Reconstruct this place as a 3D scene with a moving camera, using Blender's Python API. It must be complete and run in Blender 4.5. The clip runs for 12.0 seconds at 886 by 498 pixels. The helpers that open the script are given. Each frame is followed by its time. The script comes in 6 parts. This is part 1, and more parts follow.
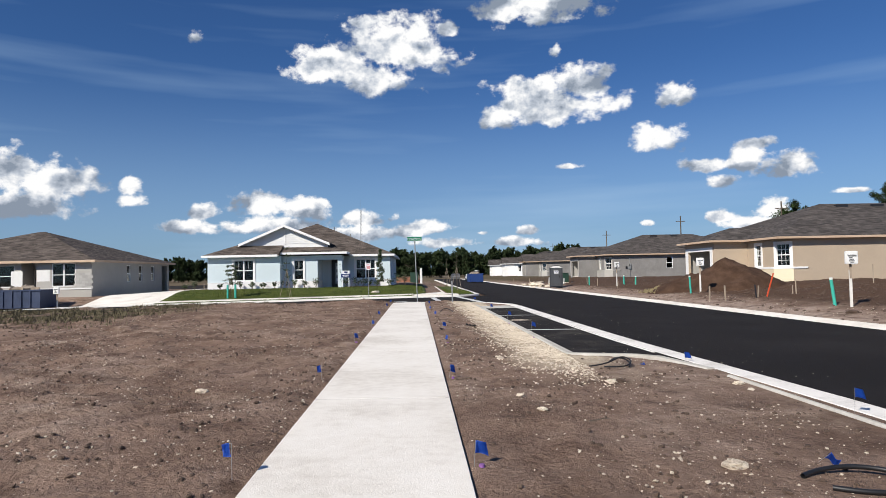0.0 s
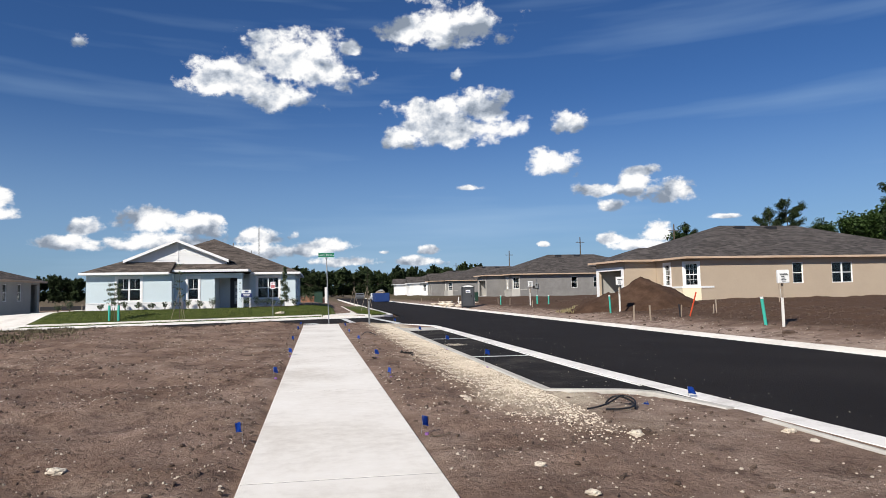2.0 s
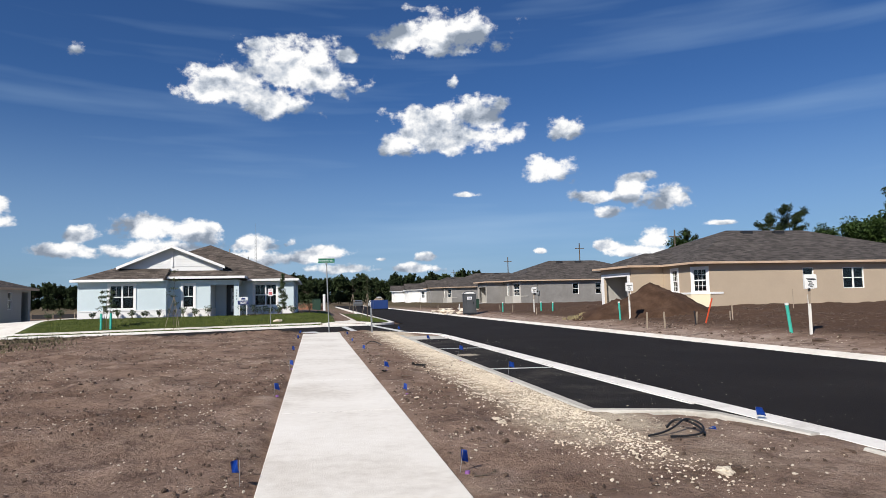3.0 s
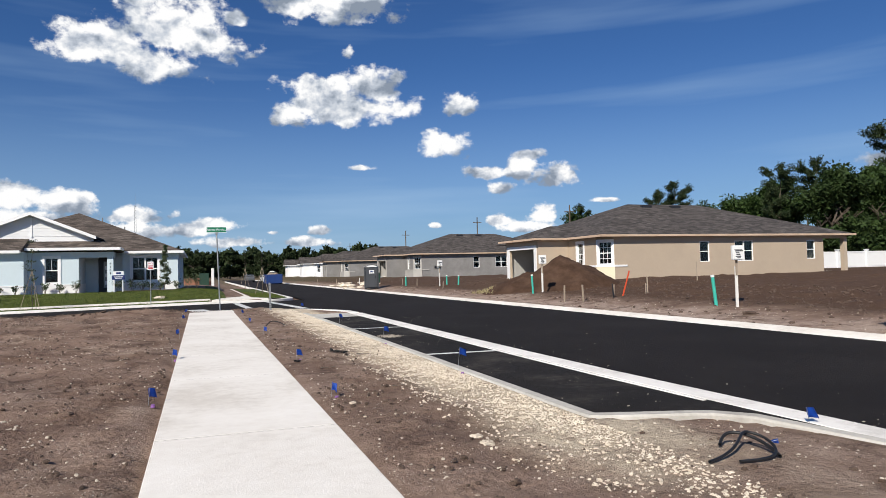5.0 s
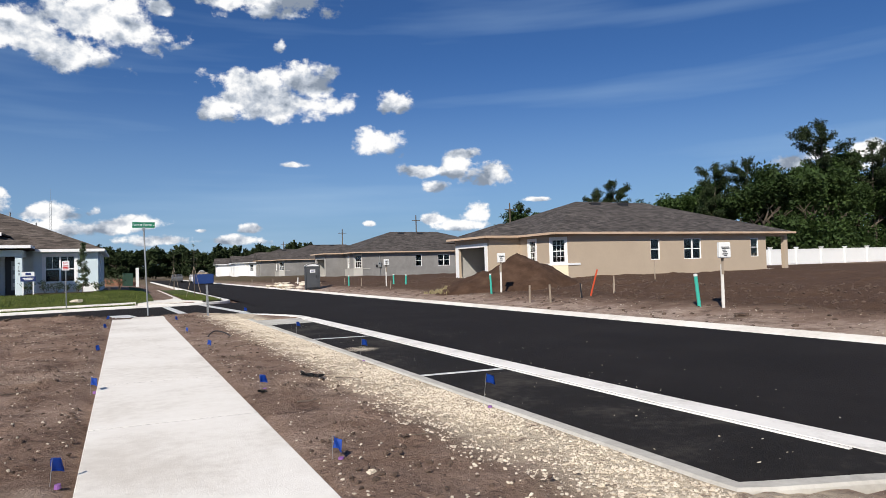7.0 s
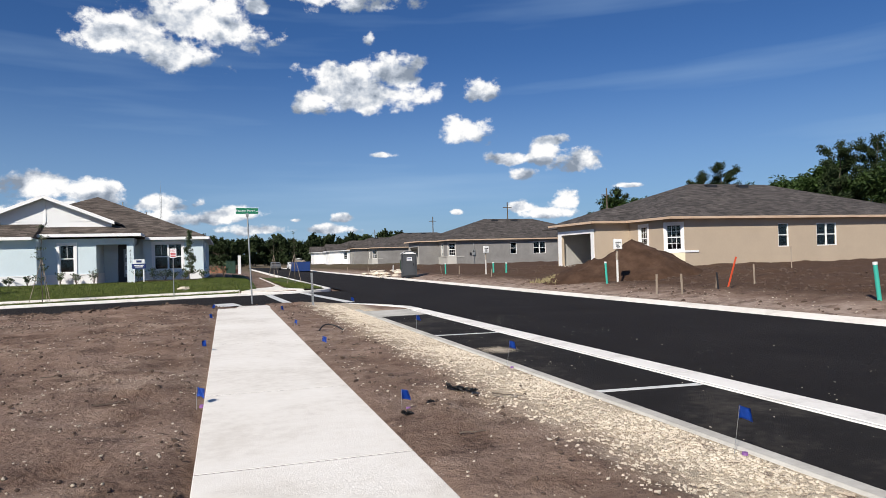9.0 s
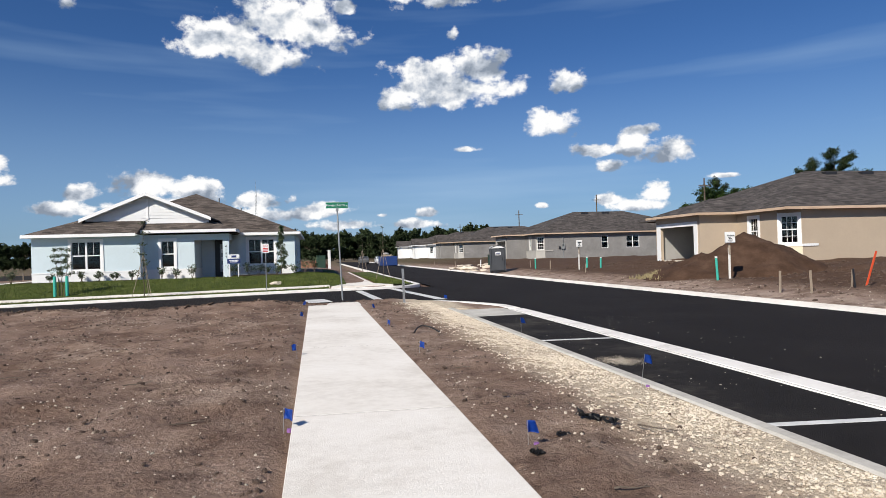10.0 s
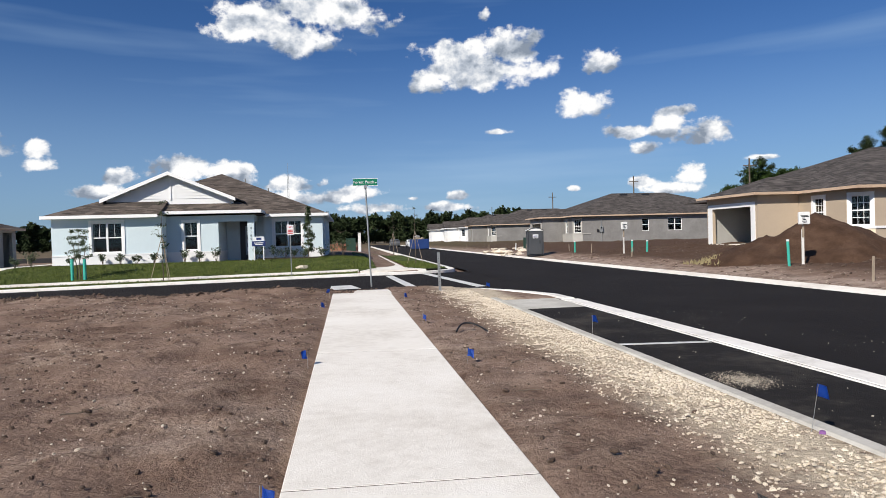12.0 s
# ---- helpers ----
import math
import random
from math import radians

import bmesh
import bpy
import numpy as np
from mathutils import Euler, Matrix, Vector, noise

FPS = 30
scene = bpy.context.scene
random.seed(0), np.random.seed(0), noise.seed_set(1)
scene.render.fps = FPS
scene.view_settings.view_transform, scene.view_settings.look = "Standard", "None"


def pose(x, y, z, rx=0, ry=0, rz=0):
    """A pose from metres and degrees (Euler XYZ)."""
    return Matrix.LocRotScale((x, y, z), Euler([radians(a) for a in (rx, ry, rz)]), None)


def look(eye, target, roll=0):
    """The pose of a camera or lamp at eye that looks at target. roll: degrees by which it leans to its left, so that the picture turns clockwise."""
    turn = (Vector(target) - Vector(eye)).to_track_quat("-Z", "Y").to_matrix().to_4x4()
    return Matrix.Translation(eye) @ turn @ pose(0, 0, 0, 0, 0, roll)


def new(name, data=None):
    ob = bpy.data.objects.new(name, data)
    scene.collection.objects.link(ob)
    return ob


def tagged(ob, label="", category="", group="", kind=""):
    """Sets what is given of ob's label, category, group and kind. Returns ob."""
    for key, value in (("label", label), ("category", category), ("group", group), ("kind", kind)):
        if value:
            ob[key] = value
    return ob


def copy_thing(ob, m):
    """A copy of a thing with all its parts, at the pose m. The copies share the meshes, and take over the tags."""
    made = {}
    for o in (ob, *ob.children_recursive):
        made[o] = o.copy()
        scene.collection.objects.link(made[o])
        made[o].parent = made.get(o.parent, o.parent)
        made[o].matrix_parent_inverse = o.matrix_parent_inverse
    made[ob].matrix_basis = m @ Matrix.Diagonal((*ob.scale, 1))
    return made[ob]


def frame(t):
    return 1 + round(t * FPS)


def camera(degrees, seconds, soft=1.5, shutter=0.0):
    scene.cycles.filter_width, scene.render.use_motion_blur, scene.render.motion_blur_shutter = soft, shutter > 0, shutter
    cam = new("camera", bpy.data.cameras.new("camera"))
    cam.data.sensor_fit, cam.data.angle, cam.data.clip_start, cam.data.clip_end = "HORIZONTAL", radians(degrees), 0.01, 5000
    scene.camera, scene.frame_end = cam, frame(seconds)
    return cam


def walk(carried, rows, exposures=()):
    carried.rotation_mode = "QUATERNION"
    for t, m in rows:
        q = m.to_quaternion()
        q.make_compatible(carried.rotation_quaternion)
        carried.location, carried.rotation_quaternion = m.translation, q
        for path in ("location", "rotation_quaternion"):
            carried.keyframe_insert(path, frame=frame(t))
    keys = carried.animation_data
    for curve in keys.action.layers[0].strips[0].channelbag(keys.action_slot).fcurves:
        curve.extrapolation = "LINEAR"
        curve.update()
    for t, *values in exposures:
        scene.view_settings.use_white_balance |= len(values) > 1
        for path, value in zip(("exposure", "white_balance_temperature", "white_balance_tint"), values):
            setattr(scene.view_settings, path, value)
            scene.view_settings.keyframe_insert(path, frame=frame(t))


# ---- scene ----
cam = camera(68.7, 12.0, soft=0.8)
PATH = [
    (0, (0.412, 0.32, 1.389), (0.494, 2.316, 1.464), -1.1),
    (0.5, (0.195, 0.938, 1.381), (0.513, 2.911, 1.463), -1.0),
    (1, (-0.024, 1.5, 1.367), (0.372, 3.459, 1.449), -1.0),
    (1.5, (-0.114, 2.034, 1.398), (0.287, 3.991, 1.495), -1.0),
    (2, (-0.194, 2.66, 1.393), (0.19, 4.618, 1.522), -1.1),
    (2.5, (-0.278, 3.289, 1.393), (0.097, 5.247, 1.552), -1.2),
    (4.5, (-0.394, 5.775, 1.359), (0.213, 7.679, 1.439), -1.4),
    (5, (-0.388, 6.383, 1.361), (0.315, 8.254, 1.424), -1.4),
    (5.5, (-0.442, 6.975, 1.379), (0.356, 8.808, 1.432), -1.4),
    (6, (-0.474, 7.552, 1.39), (0.389, 9.356, 1.441), -1.4),
    (6.5, (-0.445, 8.18, 1.423), (0.449, 9.968, 1.478), -1.6),
    (8.5, (-0.528, 10.381, 1.388), (0.219, 12.236, 1.419), -1.6),
    (9, (-0.53, 10.95, 1.407), (0.109, 12.845, 1.431), -1.6),
    (9.5, (-0.53, 11.582, 1.437), (-0.023, 13.516, 1.458), -1.6),
    (10, (-0.522, 12.2, 1.452), (-0.135, 14.162, 1.465), -1.7),
    (10.5, (-0.492, 12.817, 1.452), (-0.175, 14.791, 1.449), -1.6),
    (11, (-0.398, 13.364, 1.442), (-0.106, 15.342, 1.42), -1.7),
    (11.5, (-0.362, 13.996, 1.46), (-0.074, 15.975, 1.424), -1.6),
    (12, (-0.346, 14.538, 1.418), (-0.054, 16.516, 1.382), -1.6),
]
walk(cam, [(t, look(eye, target, roll)) for t, eye, target, roll in PATH])

# ---- world, sun, exposure ----
SUN_DIR = Vector((-0.56, -0.58, 0.60)).normalized()      # towards the sun
CUMULUS = [  # azimuth right of +y, elevation, half width, half height, all in degrees
    (-6.5, 17.8, 3.8, 2.3), (-1.9, 19.5, 5.0, 2.6), (-3.5, 16.7, 3.4, 1.9), (-8.4, 17.3, 2.6, 1.4), (11.7, 22.4, 5.0, 1.9),
    (8.7, 22.1, 2.1, 1.5), (12.2, 14.1, 5.4, 1.8), (10.3, 15.2, 2.9, 1.4), (15.2, 15.6, 2.6, 1.9), (7.5, 13.3, 1.7, 1.1),
    (22.3, 14.2, 1.7, 1.2), (21.2, 10.7, 2.5, 1.4), (24.3, 8.3, 2.0, 0.8), (27.6, 8.4, 1.4, 1.1), (30.7, 7.7, 2.6, 1.1),
    (28.4, 9.8, 1.3, 0.6), (25.8, 7.0, 1.5, 0.7), (13.3, 9.0, 1.2, 0.4), (-18.4, 19.4, 0.8, 0.7), (4.6, 18.0, 1.0, 0.5), (3.2, 20.8, 1.3, 0.9), (12.6, 18.6, 0.5, 0.7),
]
LOW_BANK = [
    (-28.8, 7.2, 3.3, 1.8), (-31.5, 7.9, 1.9, 1.7), (-30.6, 5.4, 3.6, 1.2), (-23.4, 7.2, 0.8, 1.0), (-23.4, 6.2, 1.1, 0.6),
    (-17.9, 5.4, 1.5, 0.9), (-13.6, 6.1, 3.0, 1.3), (-9.3, 5.7, 2.7, 1.3), (-5.2, 4.9, 2.7, 1.0), (-19.2, 4.1, 2.8, 0.8),
    (-12.4, 4.3, 4.3, 1.0), (-5.7, 3.5, 4.0, 0.9), (1.3, 4.0, 2.2, 0.8), (-0.7, 3.7, 1.5, 0.7), (10.0, 3.6, 1.0, 0.6),
    (5.8, 3.5, 0.8, 0.4), (3.2, 2.7, 3.0, 0.6), (25.7, 4.1, 1.1, 0.7), (29.6, 4.5, 1.7, 1.0), (28.0, 3.5, 2.7, 0.6),
    (34.8, 5.6, 1.1, 0.3), (20.0, 3.9, 0.7, 0.4), (8.7, 2.6, 2.5, 0.5),
]
EAST_BANK = [(55.0, 7.2, 1.4, 0.8), (60.3, 7.3, 1.7, 1.1), (58.7, 6.4, 1.6, 0.7), (56.5, 7.7, 1.5, 1.0)]


def make_world():
    w = bpy.data.worlds.new("sky")
    w.use_nodes = True
    scene.world = w
    nt = w.node_tree
    nt.nodes.clear()
    N, L = nt.nodes.new, nt.links.new

    def math_node(op, a, b=None, c=None, clamp=False):
        n = N("ShaderNodeMath")
        n.operation, n.use_clamp = op, clamp
        for i, v in enumerate((a, b, c)):
            if v is None:
                continue
            if isinstance(v, (int, float)):
                n.inputs[i].default_value = v
            else:
                L(v, n.inputs[i])
        return n.outputs[0]

    def dot(a, v):
        n = N("ShaderNodeVectorMath")
        n.operation = "DOT_PRODUCT"
        L(a, n.inputs[0])
        n.inputs[1].default_value = v
        return n.outputs["Value"]

    sky = N("ShaderNodeTexSky")
    sky.sky_type, sky.sun_disc = "NISHITA", False
    sky.sun_elevation = math.asin(SUN_DIR.z)
    sky.sun_rotation = math.atan2(SUN_DIR.x, SUN_DIR.y)
    sky.air_density, sky.dust_density, sky.ozone_density = 1.0, 0.6, 3.0
    d = N("ShaderNodeTexCoord").outputs["Generated"]

    def fractal(scale, detail, rough, offset, lac=2.0):
        m = N("ShaderNodeMapping")
        L(d, m.inputs[0])
        m.inputs["Location"].default_value = offset
        m.inputs["Scale"].default_value = (1, 1, 1.35)
        n = N("ShaderNodeTexNoise")
        L(m.outputs[0], n.inputs["Vector"])
        n.inputs["Scale"].default_value, n.inputs["Detail"].default_value = scale, detail
        n.inputs["Roughness"].default_value = rough
        return n.outputs["Fac"]

    def billows(offset):
        """Cauliflower heads: cells in cells, pushed about by soft noise."""
        m = N("ShaderNodeMapping")
        L(d, m.inputs[0])
        m.inputs["Location"].default_value = offset
        m.inputs["Scale"].default_value = (1, 1, 1.15)
        n = N("ShaderNodeTexNoise")
        L(m.outputs[0], n.inputs["Vector"])
        n.inputs["Scale"].default_value, n.inputs["Detail"].default_value = 24, 1.5
        push = N("ShaderNodeVectorMath")
        push.operation = "MULTIPLY_ADD"
        L(n.outputs["Color"], push.inputs[0])
        push.inputs[1].default_value = (0.035, 0.035, 0.035)
        L(m.outputs[0], push.inputs[2])
        v = N("ShaderNodeTexVoronoi")
        L(push.outputs[0], v.inputs["Vector"])
        v.inputs["Scale"].default_value, v.inputs["Detail"].default_value = 34, 3.0
        v.inputs["Roughness"].default_value, v.inputs["Lacunarity"].default_value = 0.55, 2.3
        v.normalize = True
        return math_node("SUBTRACT", 1.0, v.outputs["Distance"])

    soft = fractal(25, 8, 0.58, (0.3, 0.1, 0.0))
    lit = fractal(14, 5, 0.5, (0.3, 0.1, 0.0))
    lit_sunward = fractal(14, 5, 0.5, (0.289, 0.1, 0.022))
    heads, heads_up = billows((0.2, 0.4, 0.1)), billows((0.194, 0.395, 0.108))
    big = math_node("MULTIPLY_ADD", soft, 0.74, math_node("MULTIPLY", heads, 0.26))
    body = wsum = vsum = None
    for az, el, a, b in CUMULUS + LOW_BANK + EAST_BANK:
        a, b = a * 1.05, b * (1.12 if b > 1.05 else 1.0)
        az, el = radians(az), radians(el)
        c = (math.sin(az) * math.cos(el), math.cos(az) * math.cos(el), math.sin(el))
        right = (math.cos(az), -math.sin(az), 0)
        upv = Vector(right).cross(Vector(c))
        u = math_node("MULTIPLY", dot(d, right), 1 / math.radians(a))
        v = math_node("MULTIPLY", dot(d, upv), 1 / math.radians(b))
        # flat bases: distances under the middle count for more
        v2 = math_node("MULTIPLY_ADD", math_node("MINIMUM", v, 0.0), 0.45, v)
        r2 = math_node("MULTIPLY_ADD", v2, v2, math_node("MULTIPLY", u, u))
        front = math_node("GREATER_THAN", dot(d, c), 0.3)
        r = math_node("MAXIMUM", math_node("SUBTRACT", 1.0, math_node("SQRT", r2)), -1.0)
        r = math_node("MULTIPLY_ADD", math_node("ADD", r, 1.0), front, -1.0)
        if b < 0.8 and el > 0.2:
            r = math_node("MULTIPLY_ADD", r, 0.7, -0.12)      # thin shreds
        w = math_node("POWER", math_node("MAXIMUM", math_node("ADD", r, 0.35), 0.0), 2.0)
        body = r if body is None else math_node("SMOOTH_MAX", body, r, 0.15)
        wsum = w if wsum is None else math_node("ADD", wsum, w)
        wv = math_node("MULTIPLY", w, v)
        vsum = wv if vsum is None else math_node("ADD", vsum, wv)
    height = math_node("DIVIDE", vsum, math_node("MAXIMUM", wsum, 0.0005))
    edge = math_node("MULTIPLY_ADD", math_node("SUBTRACT", big, 0.56), 3.6, body)
    solid = N("ShaderNodeMapRange")
    solid.interpolation_type = "SMOOTHSTEP"
    L(edge, solid.inputs[0])
    solid.inputs[1].default_value, solid.inputs[2].default_value = -0.06, 0.42
    # faint high streaks
    m = N("ShaderNodeMapping")
    L(d, m.inputs[0])
    m.inputs["Rotation"].default_value = (0, 0.25, 0)
    m.inputs["Scale"].default_value = (1.0, 0.8, 11)
    n = N("ShaderNodeTexNoise")
    L(m.outputs[0], n.inputs["Vector"])
    n.inputs["Scale"].default_value, n.inputs["Detail"].default_value, n.inputs["Roughness"].default_value = 1.5, 4, 0.5
    streak = N("ShaderNodeMapRange")
    L(n.outputs["Fac"], streak.inputs[0])
    streak.inputs[1].default_value, streak.inputs[2].default_value, streak.inputs[4].default_value = 0.52, 0.8, 0.34
    # light and shade in the clouds
    billow = math_node("MULTIPLY_ADD", math_node("SUBTRACT", heads, heads_up), 0.9, math_node("MULTIPLY", math_node("SUBTRACT", soft, 0.52), 0.9))
    billow = math_node("MULTIPLY_ADD", math_node("SUBTRACT", lit, lit_sunward), 4.2, billow)
    relief = math_node("ADD", billow, math_node("MULTIPLY_ADD", height, 0.42, 0.43))
    shade = N("ShaderNodeValToRGB")
    L(relief, shade.inputs[0])
    e = shade.color_ramp.elements
    e[0].position, e[0].color = 0.0, (0.26, 0.31, 0.39, 1)
    e[1].position, e[1].color = 0.74, (1.0, 1.0, 1.0, 1)
    mid = shade.color_ramp.elements.new(0.36)
    mid.color = (0.55, 0.60, 0.68, 1)
    bg_sky, bg_cloud = N("ShaderNodeBackground"), N("ShaderNodeBackground")
    tint = N("ShaderNodeMixRGB")
    tint.blend_type = "MULTIPLY"
    tint.inputs[0].default_value = 1.0
    tint.inputs[2].default_value = SKY_TINT
    L(sky.outputs[0], tint.inputs[1])
    L(tint.outputs[0], bg_sky.inputs[0])
    bg_sky.inputs[1].default_value = SKY
    L(shade.outputs[0], bg_cloud.inputs[0])
    bg_cloud.inputs[1].default_value = CLOUD
    mix, mix2, out = N("ShaderNodeMixShader"), N("ShaderNodeMixShader"), N("ShaderNodeOutputWorld")
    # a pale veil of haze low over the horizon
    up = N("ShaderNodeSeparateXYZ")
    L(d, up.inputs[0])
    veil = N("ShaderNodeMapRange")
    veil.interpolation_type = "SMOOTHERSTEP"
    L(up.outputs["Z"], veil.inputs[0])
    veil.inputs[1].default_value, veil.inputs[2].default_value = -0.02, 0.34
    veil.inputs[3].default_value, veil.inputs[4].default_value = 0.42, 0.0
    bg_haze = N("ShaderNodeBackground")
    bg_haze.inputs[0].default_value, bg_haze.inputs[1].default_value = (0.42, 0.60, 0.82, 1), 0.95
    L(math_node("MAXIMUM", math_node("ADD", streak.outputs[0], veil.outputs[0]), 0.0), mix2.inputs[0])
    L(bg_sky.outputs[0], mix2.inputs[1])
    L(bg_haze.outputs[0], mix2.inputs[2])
    L(solid.outputs[0], mix.inputs[0])
    L(mix2.outputs[0], mix.inputs[1])
    L(bg_cloud.outputs[0], mix.inputs[2])
    L(mix.outputs[0], out.inputs[0])


SKY, CLOUD, SKY_TINT = 0.060, 1.0, (0.47, 0.80, 1.27, 1)
make_world()
sun = new("sun", bpy.data.lights.new("sun", "SUN"))
sun.data.energy, sun.data.angle, sun.data.color = 5.7, radians(0.53), (1.0, 0.935, 0.84)
sun.matrix_world = look((-200, -200, 250), Vector((-200, -200, 250)) - SUN_DIR)


# ---- materials ----
def material(name, colours, rough=0.8, scale=4.0, bump=0.0, bump_scale=40.0, metal=0.0, spec=0.5, stretch=(1, 1, 1), random_v=0.0, contrast=0.25):
    """Noise at two sizes between the colours, fine relief, wear in the gloss."""
    m = bpy.data.materials.new(name)
    m.use_nodes = True
    nt = m.node_tree
    N, L = nt.nodes.new, nt.links.new
    b = nt.nodes["Principled BSDF"]
    b.inputs["Roughness"].default_value, b.inputs["Metallic"].default_value = rough, metal
    b.inputs["Specular IOR Level"].default_value = spec
    co = N("ShaderNodeNewGeometry").outputs["Position"]
    mp = N("ShaderNodeMapping")
    mp.inputs["Scale"].default_value = stretch
    L(co, mp.inputs[0])
    n1, n2 = N("ShaderNodeTexNoise"), N("ShaderNodeTexNoise")
    for n, s, det in ((n1, scale, 6), (n2, scale * 13, 4)):
        L(mp.outputs[0], n.inputs["Vector"])
        n.inputs["Scale"].default_value, n.inputs["Detail"].default_value, n.inputs["Roughness"].default_value = s, det, 0.6
    mx = N("ShaderNodeMath")
    mx.operation = "MULTIPLY_ADD"
    L(n2.outputs["Fac"], mx.inputs[0])
    mx.inputs[1].default_value = 0.4
    L(n1.outputs["Fac"], mx.inputs[2])
    ramp = N("ShaderNodeValToRGB")
    L(mx.outputs[0], ramp.inputs[0])
    els = ramp.color_ramp.elements
    while len(els) < len(colours):
        els.new(0.5)
    for i, c in enumerate(colours):
        els[i].position = 0.7 - contrast + 2 * contrast * i / max(1, len(colours) - 1)
        els[i].color = (*c, 1)
    col = ramp.outputs[0]
    if random_v:
        oi, hs = N("ShaderNodeObjectInfo"), N("ShaderNodeHueSaturation")
        mr = N("ShaderNodeMapRange")
        L(oi.outputs["Random"], mr.inputs[0])
        mr.inputs[3].default_value, mr.inputs[4].default_value = 1 - random_v, 1 + random_v
        L(mr.outputs[0], hs.inputs["Value"])
        L(col, hs.inputs["Color"])
        col = hs.outputs[0]
    L(col, b.inputs["Base Color"])
    if bump:
        n3, bp = N("ShaderNodeTexNoise"), N("ShaderNodeBump")
        L(mp.outputs[0], n3.inputs["Vector"])
        n3.inputs["Scale"].default_value, n3.inputs["Detail"].default_value = bump_scale, 8
        n3.inputs["Roughness"].default_value = 0.65
        L(n3.outputs["Fac"], bp.inputs["Height"])
        bp.inputs["Strength"].default_value, bp.inputs["Distance"].default_value = bump, 0.03
        L(bp.outputs[0], b.inputs["Normal"])
    return m


def shades(c, f=0.14):
    return [tuple(max(0, v * k) for v in c) for k in (1 - f, 1.0, 1 + f)]


def glass_material(name, colour, rough=0.03):
    m = bpy.data.materials.new(name)
    m.use_nodes = True
    b = m.node_tree.nodes["Principled BSDF"]
    b.inputs["Base Color"].default_value = (*colour, 1)
    b.inputs["Roughness"].default_value, b.inputs["IOR"].default_value = rough, 1.45
    b.inputs["Transmission Weight"].default_value = 1.0
    return m


def shingle_material(name, colours):
    m = material(name, colours, 0.92, 0.9, 0.5, 30, spec=0.2)
    nt = m.node_tree
    N, L = nt.nodes.new, nt.links.new
    b = nt.nodes["Principled BSDF"]
    old = b.inputs["Base Color"].links[0].from_socket
    geo, tc = N("ShaderNodeNewGeometry"), N("ShaderNodeSeparateXYZ")
    L(geo.outputs["Position"], tc.inputs[0])
    cb = N("ShaderNodeCombineXYZ")
    ad = N("ShaderNodeMath")
    ad.operation = "ADD"
    L(tc.outputs["X"], ad.inputs[0])
    L(tc.outputs["Y"], ad.inputs[1])
    L(ad.outputs[0], cb.inputs["X"])
    L(tc.outputs["Z"], cb.inputs["Y"])
    br = N("ShaderNodeTexBrick")
    L(cb.outputs[0], br.inputs["Vector"])
    br.inputs["Scale"].default_value = 1.0
    br.inputs["Brick Width"].default_value, br.inputs["Row Height"].default_value = 0.42, 0.055
    br.inputs["Mortar Size"].default_value, br.inputs["Bias"].default_value = 0.004, 0.0
    br.inputs["Color1"].default_value, br.inputs["Color2"].default_value = (0.5, 0.5, 0.5, 1), (1.55, 1.52, 1.5, 1)
    br.inputs["Mortar"].default_value = (0.5, 0.5, 0.5, 1)
    mx = N("ShaderNodeMixRGB")
    mx.blend_type = "MULTIPLY"
    mx.inputs[0].default_value = 1.0
    L(old, mx.inputs[1])
    L(br.outputs["Color"], mx.inputs[2])
    L(mx.outputs[0], b.inputs["Base Color"])
    return m


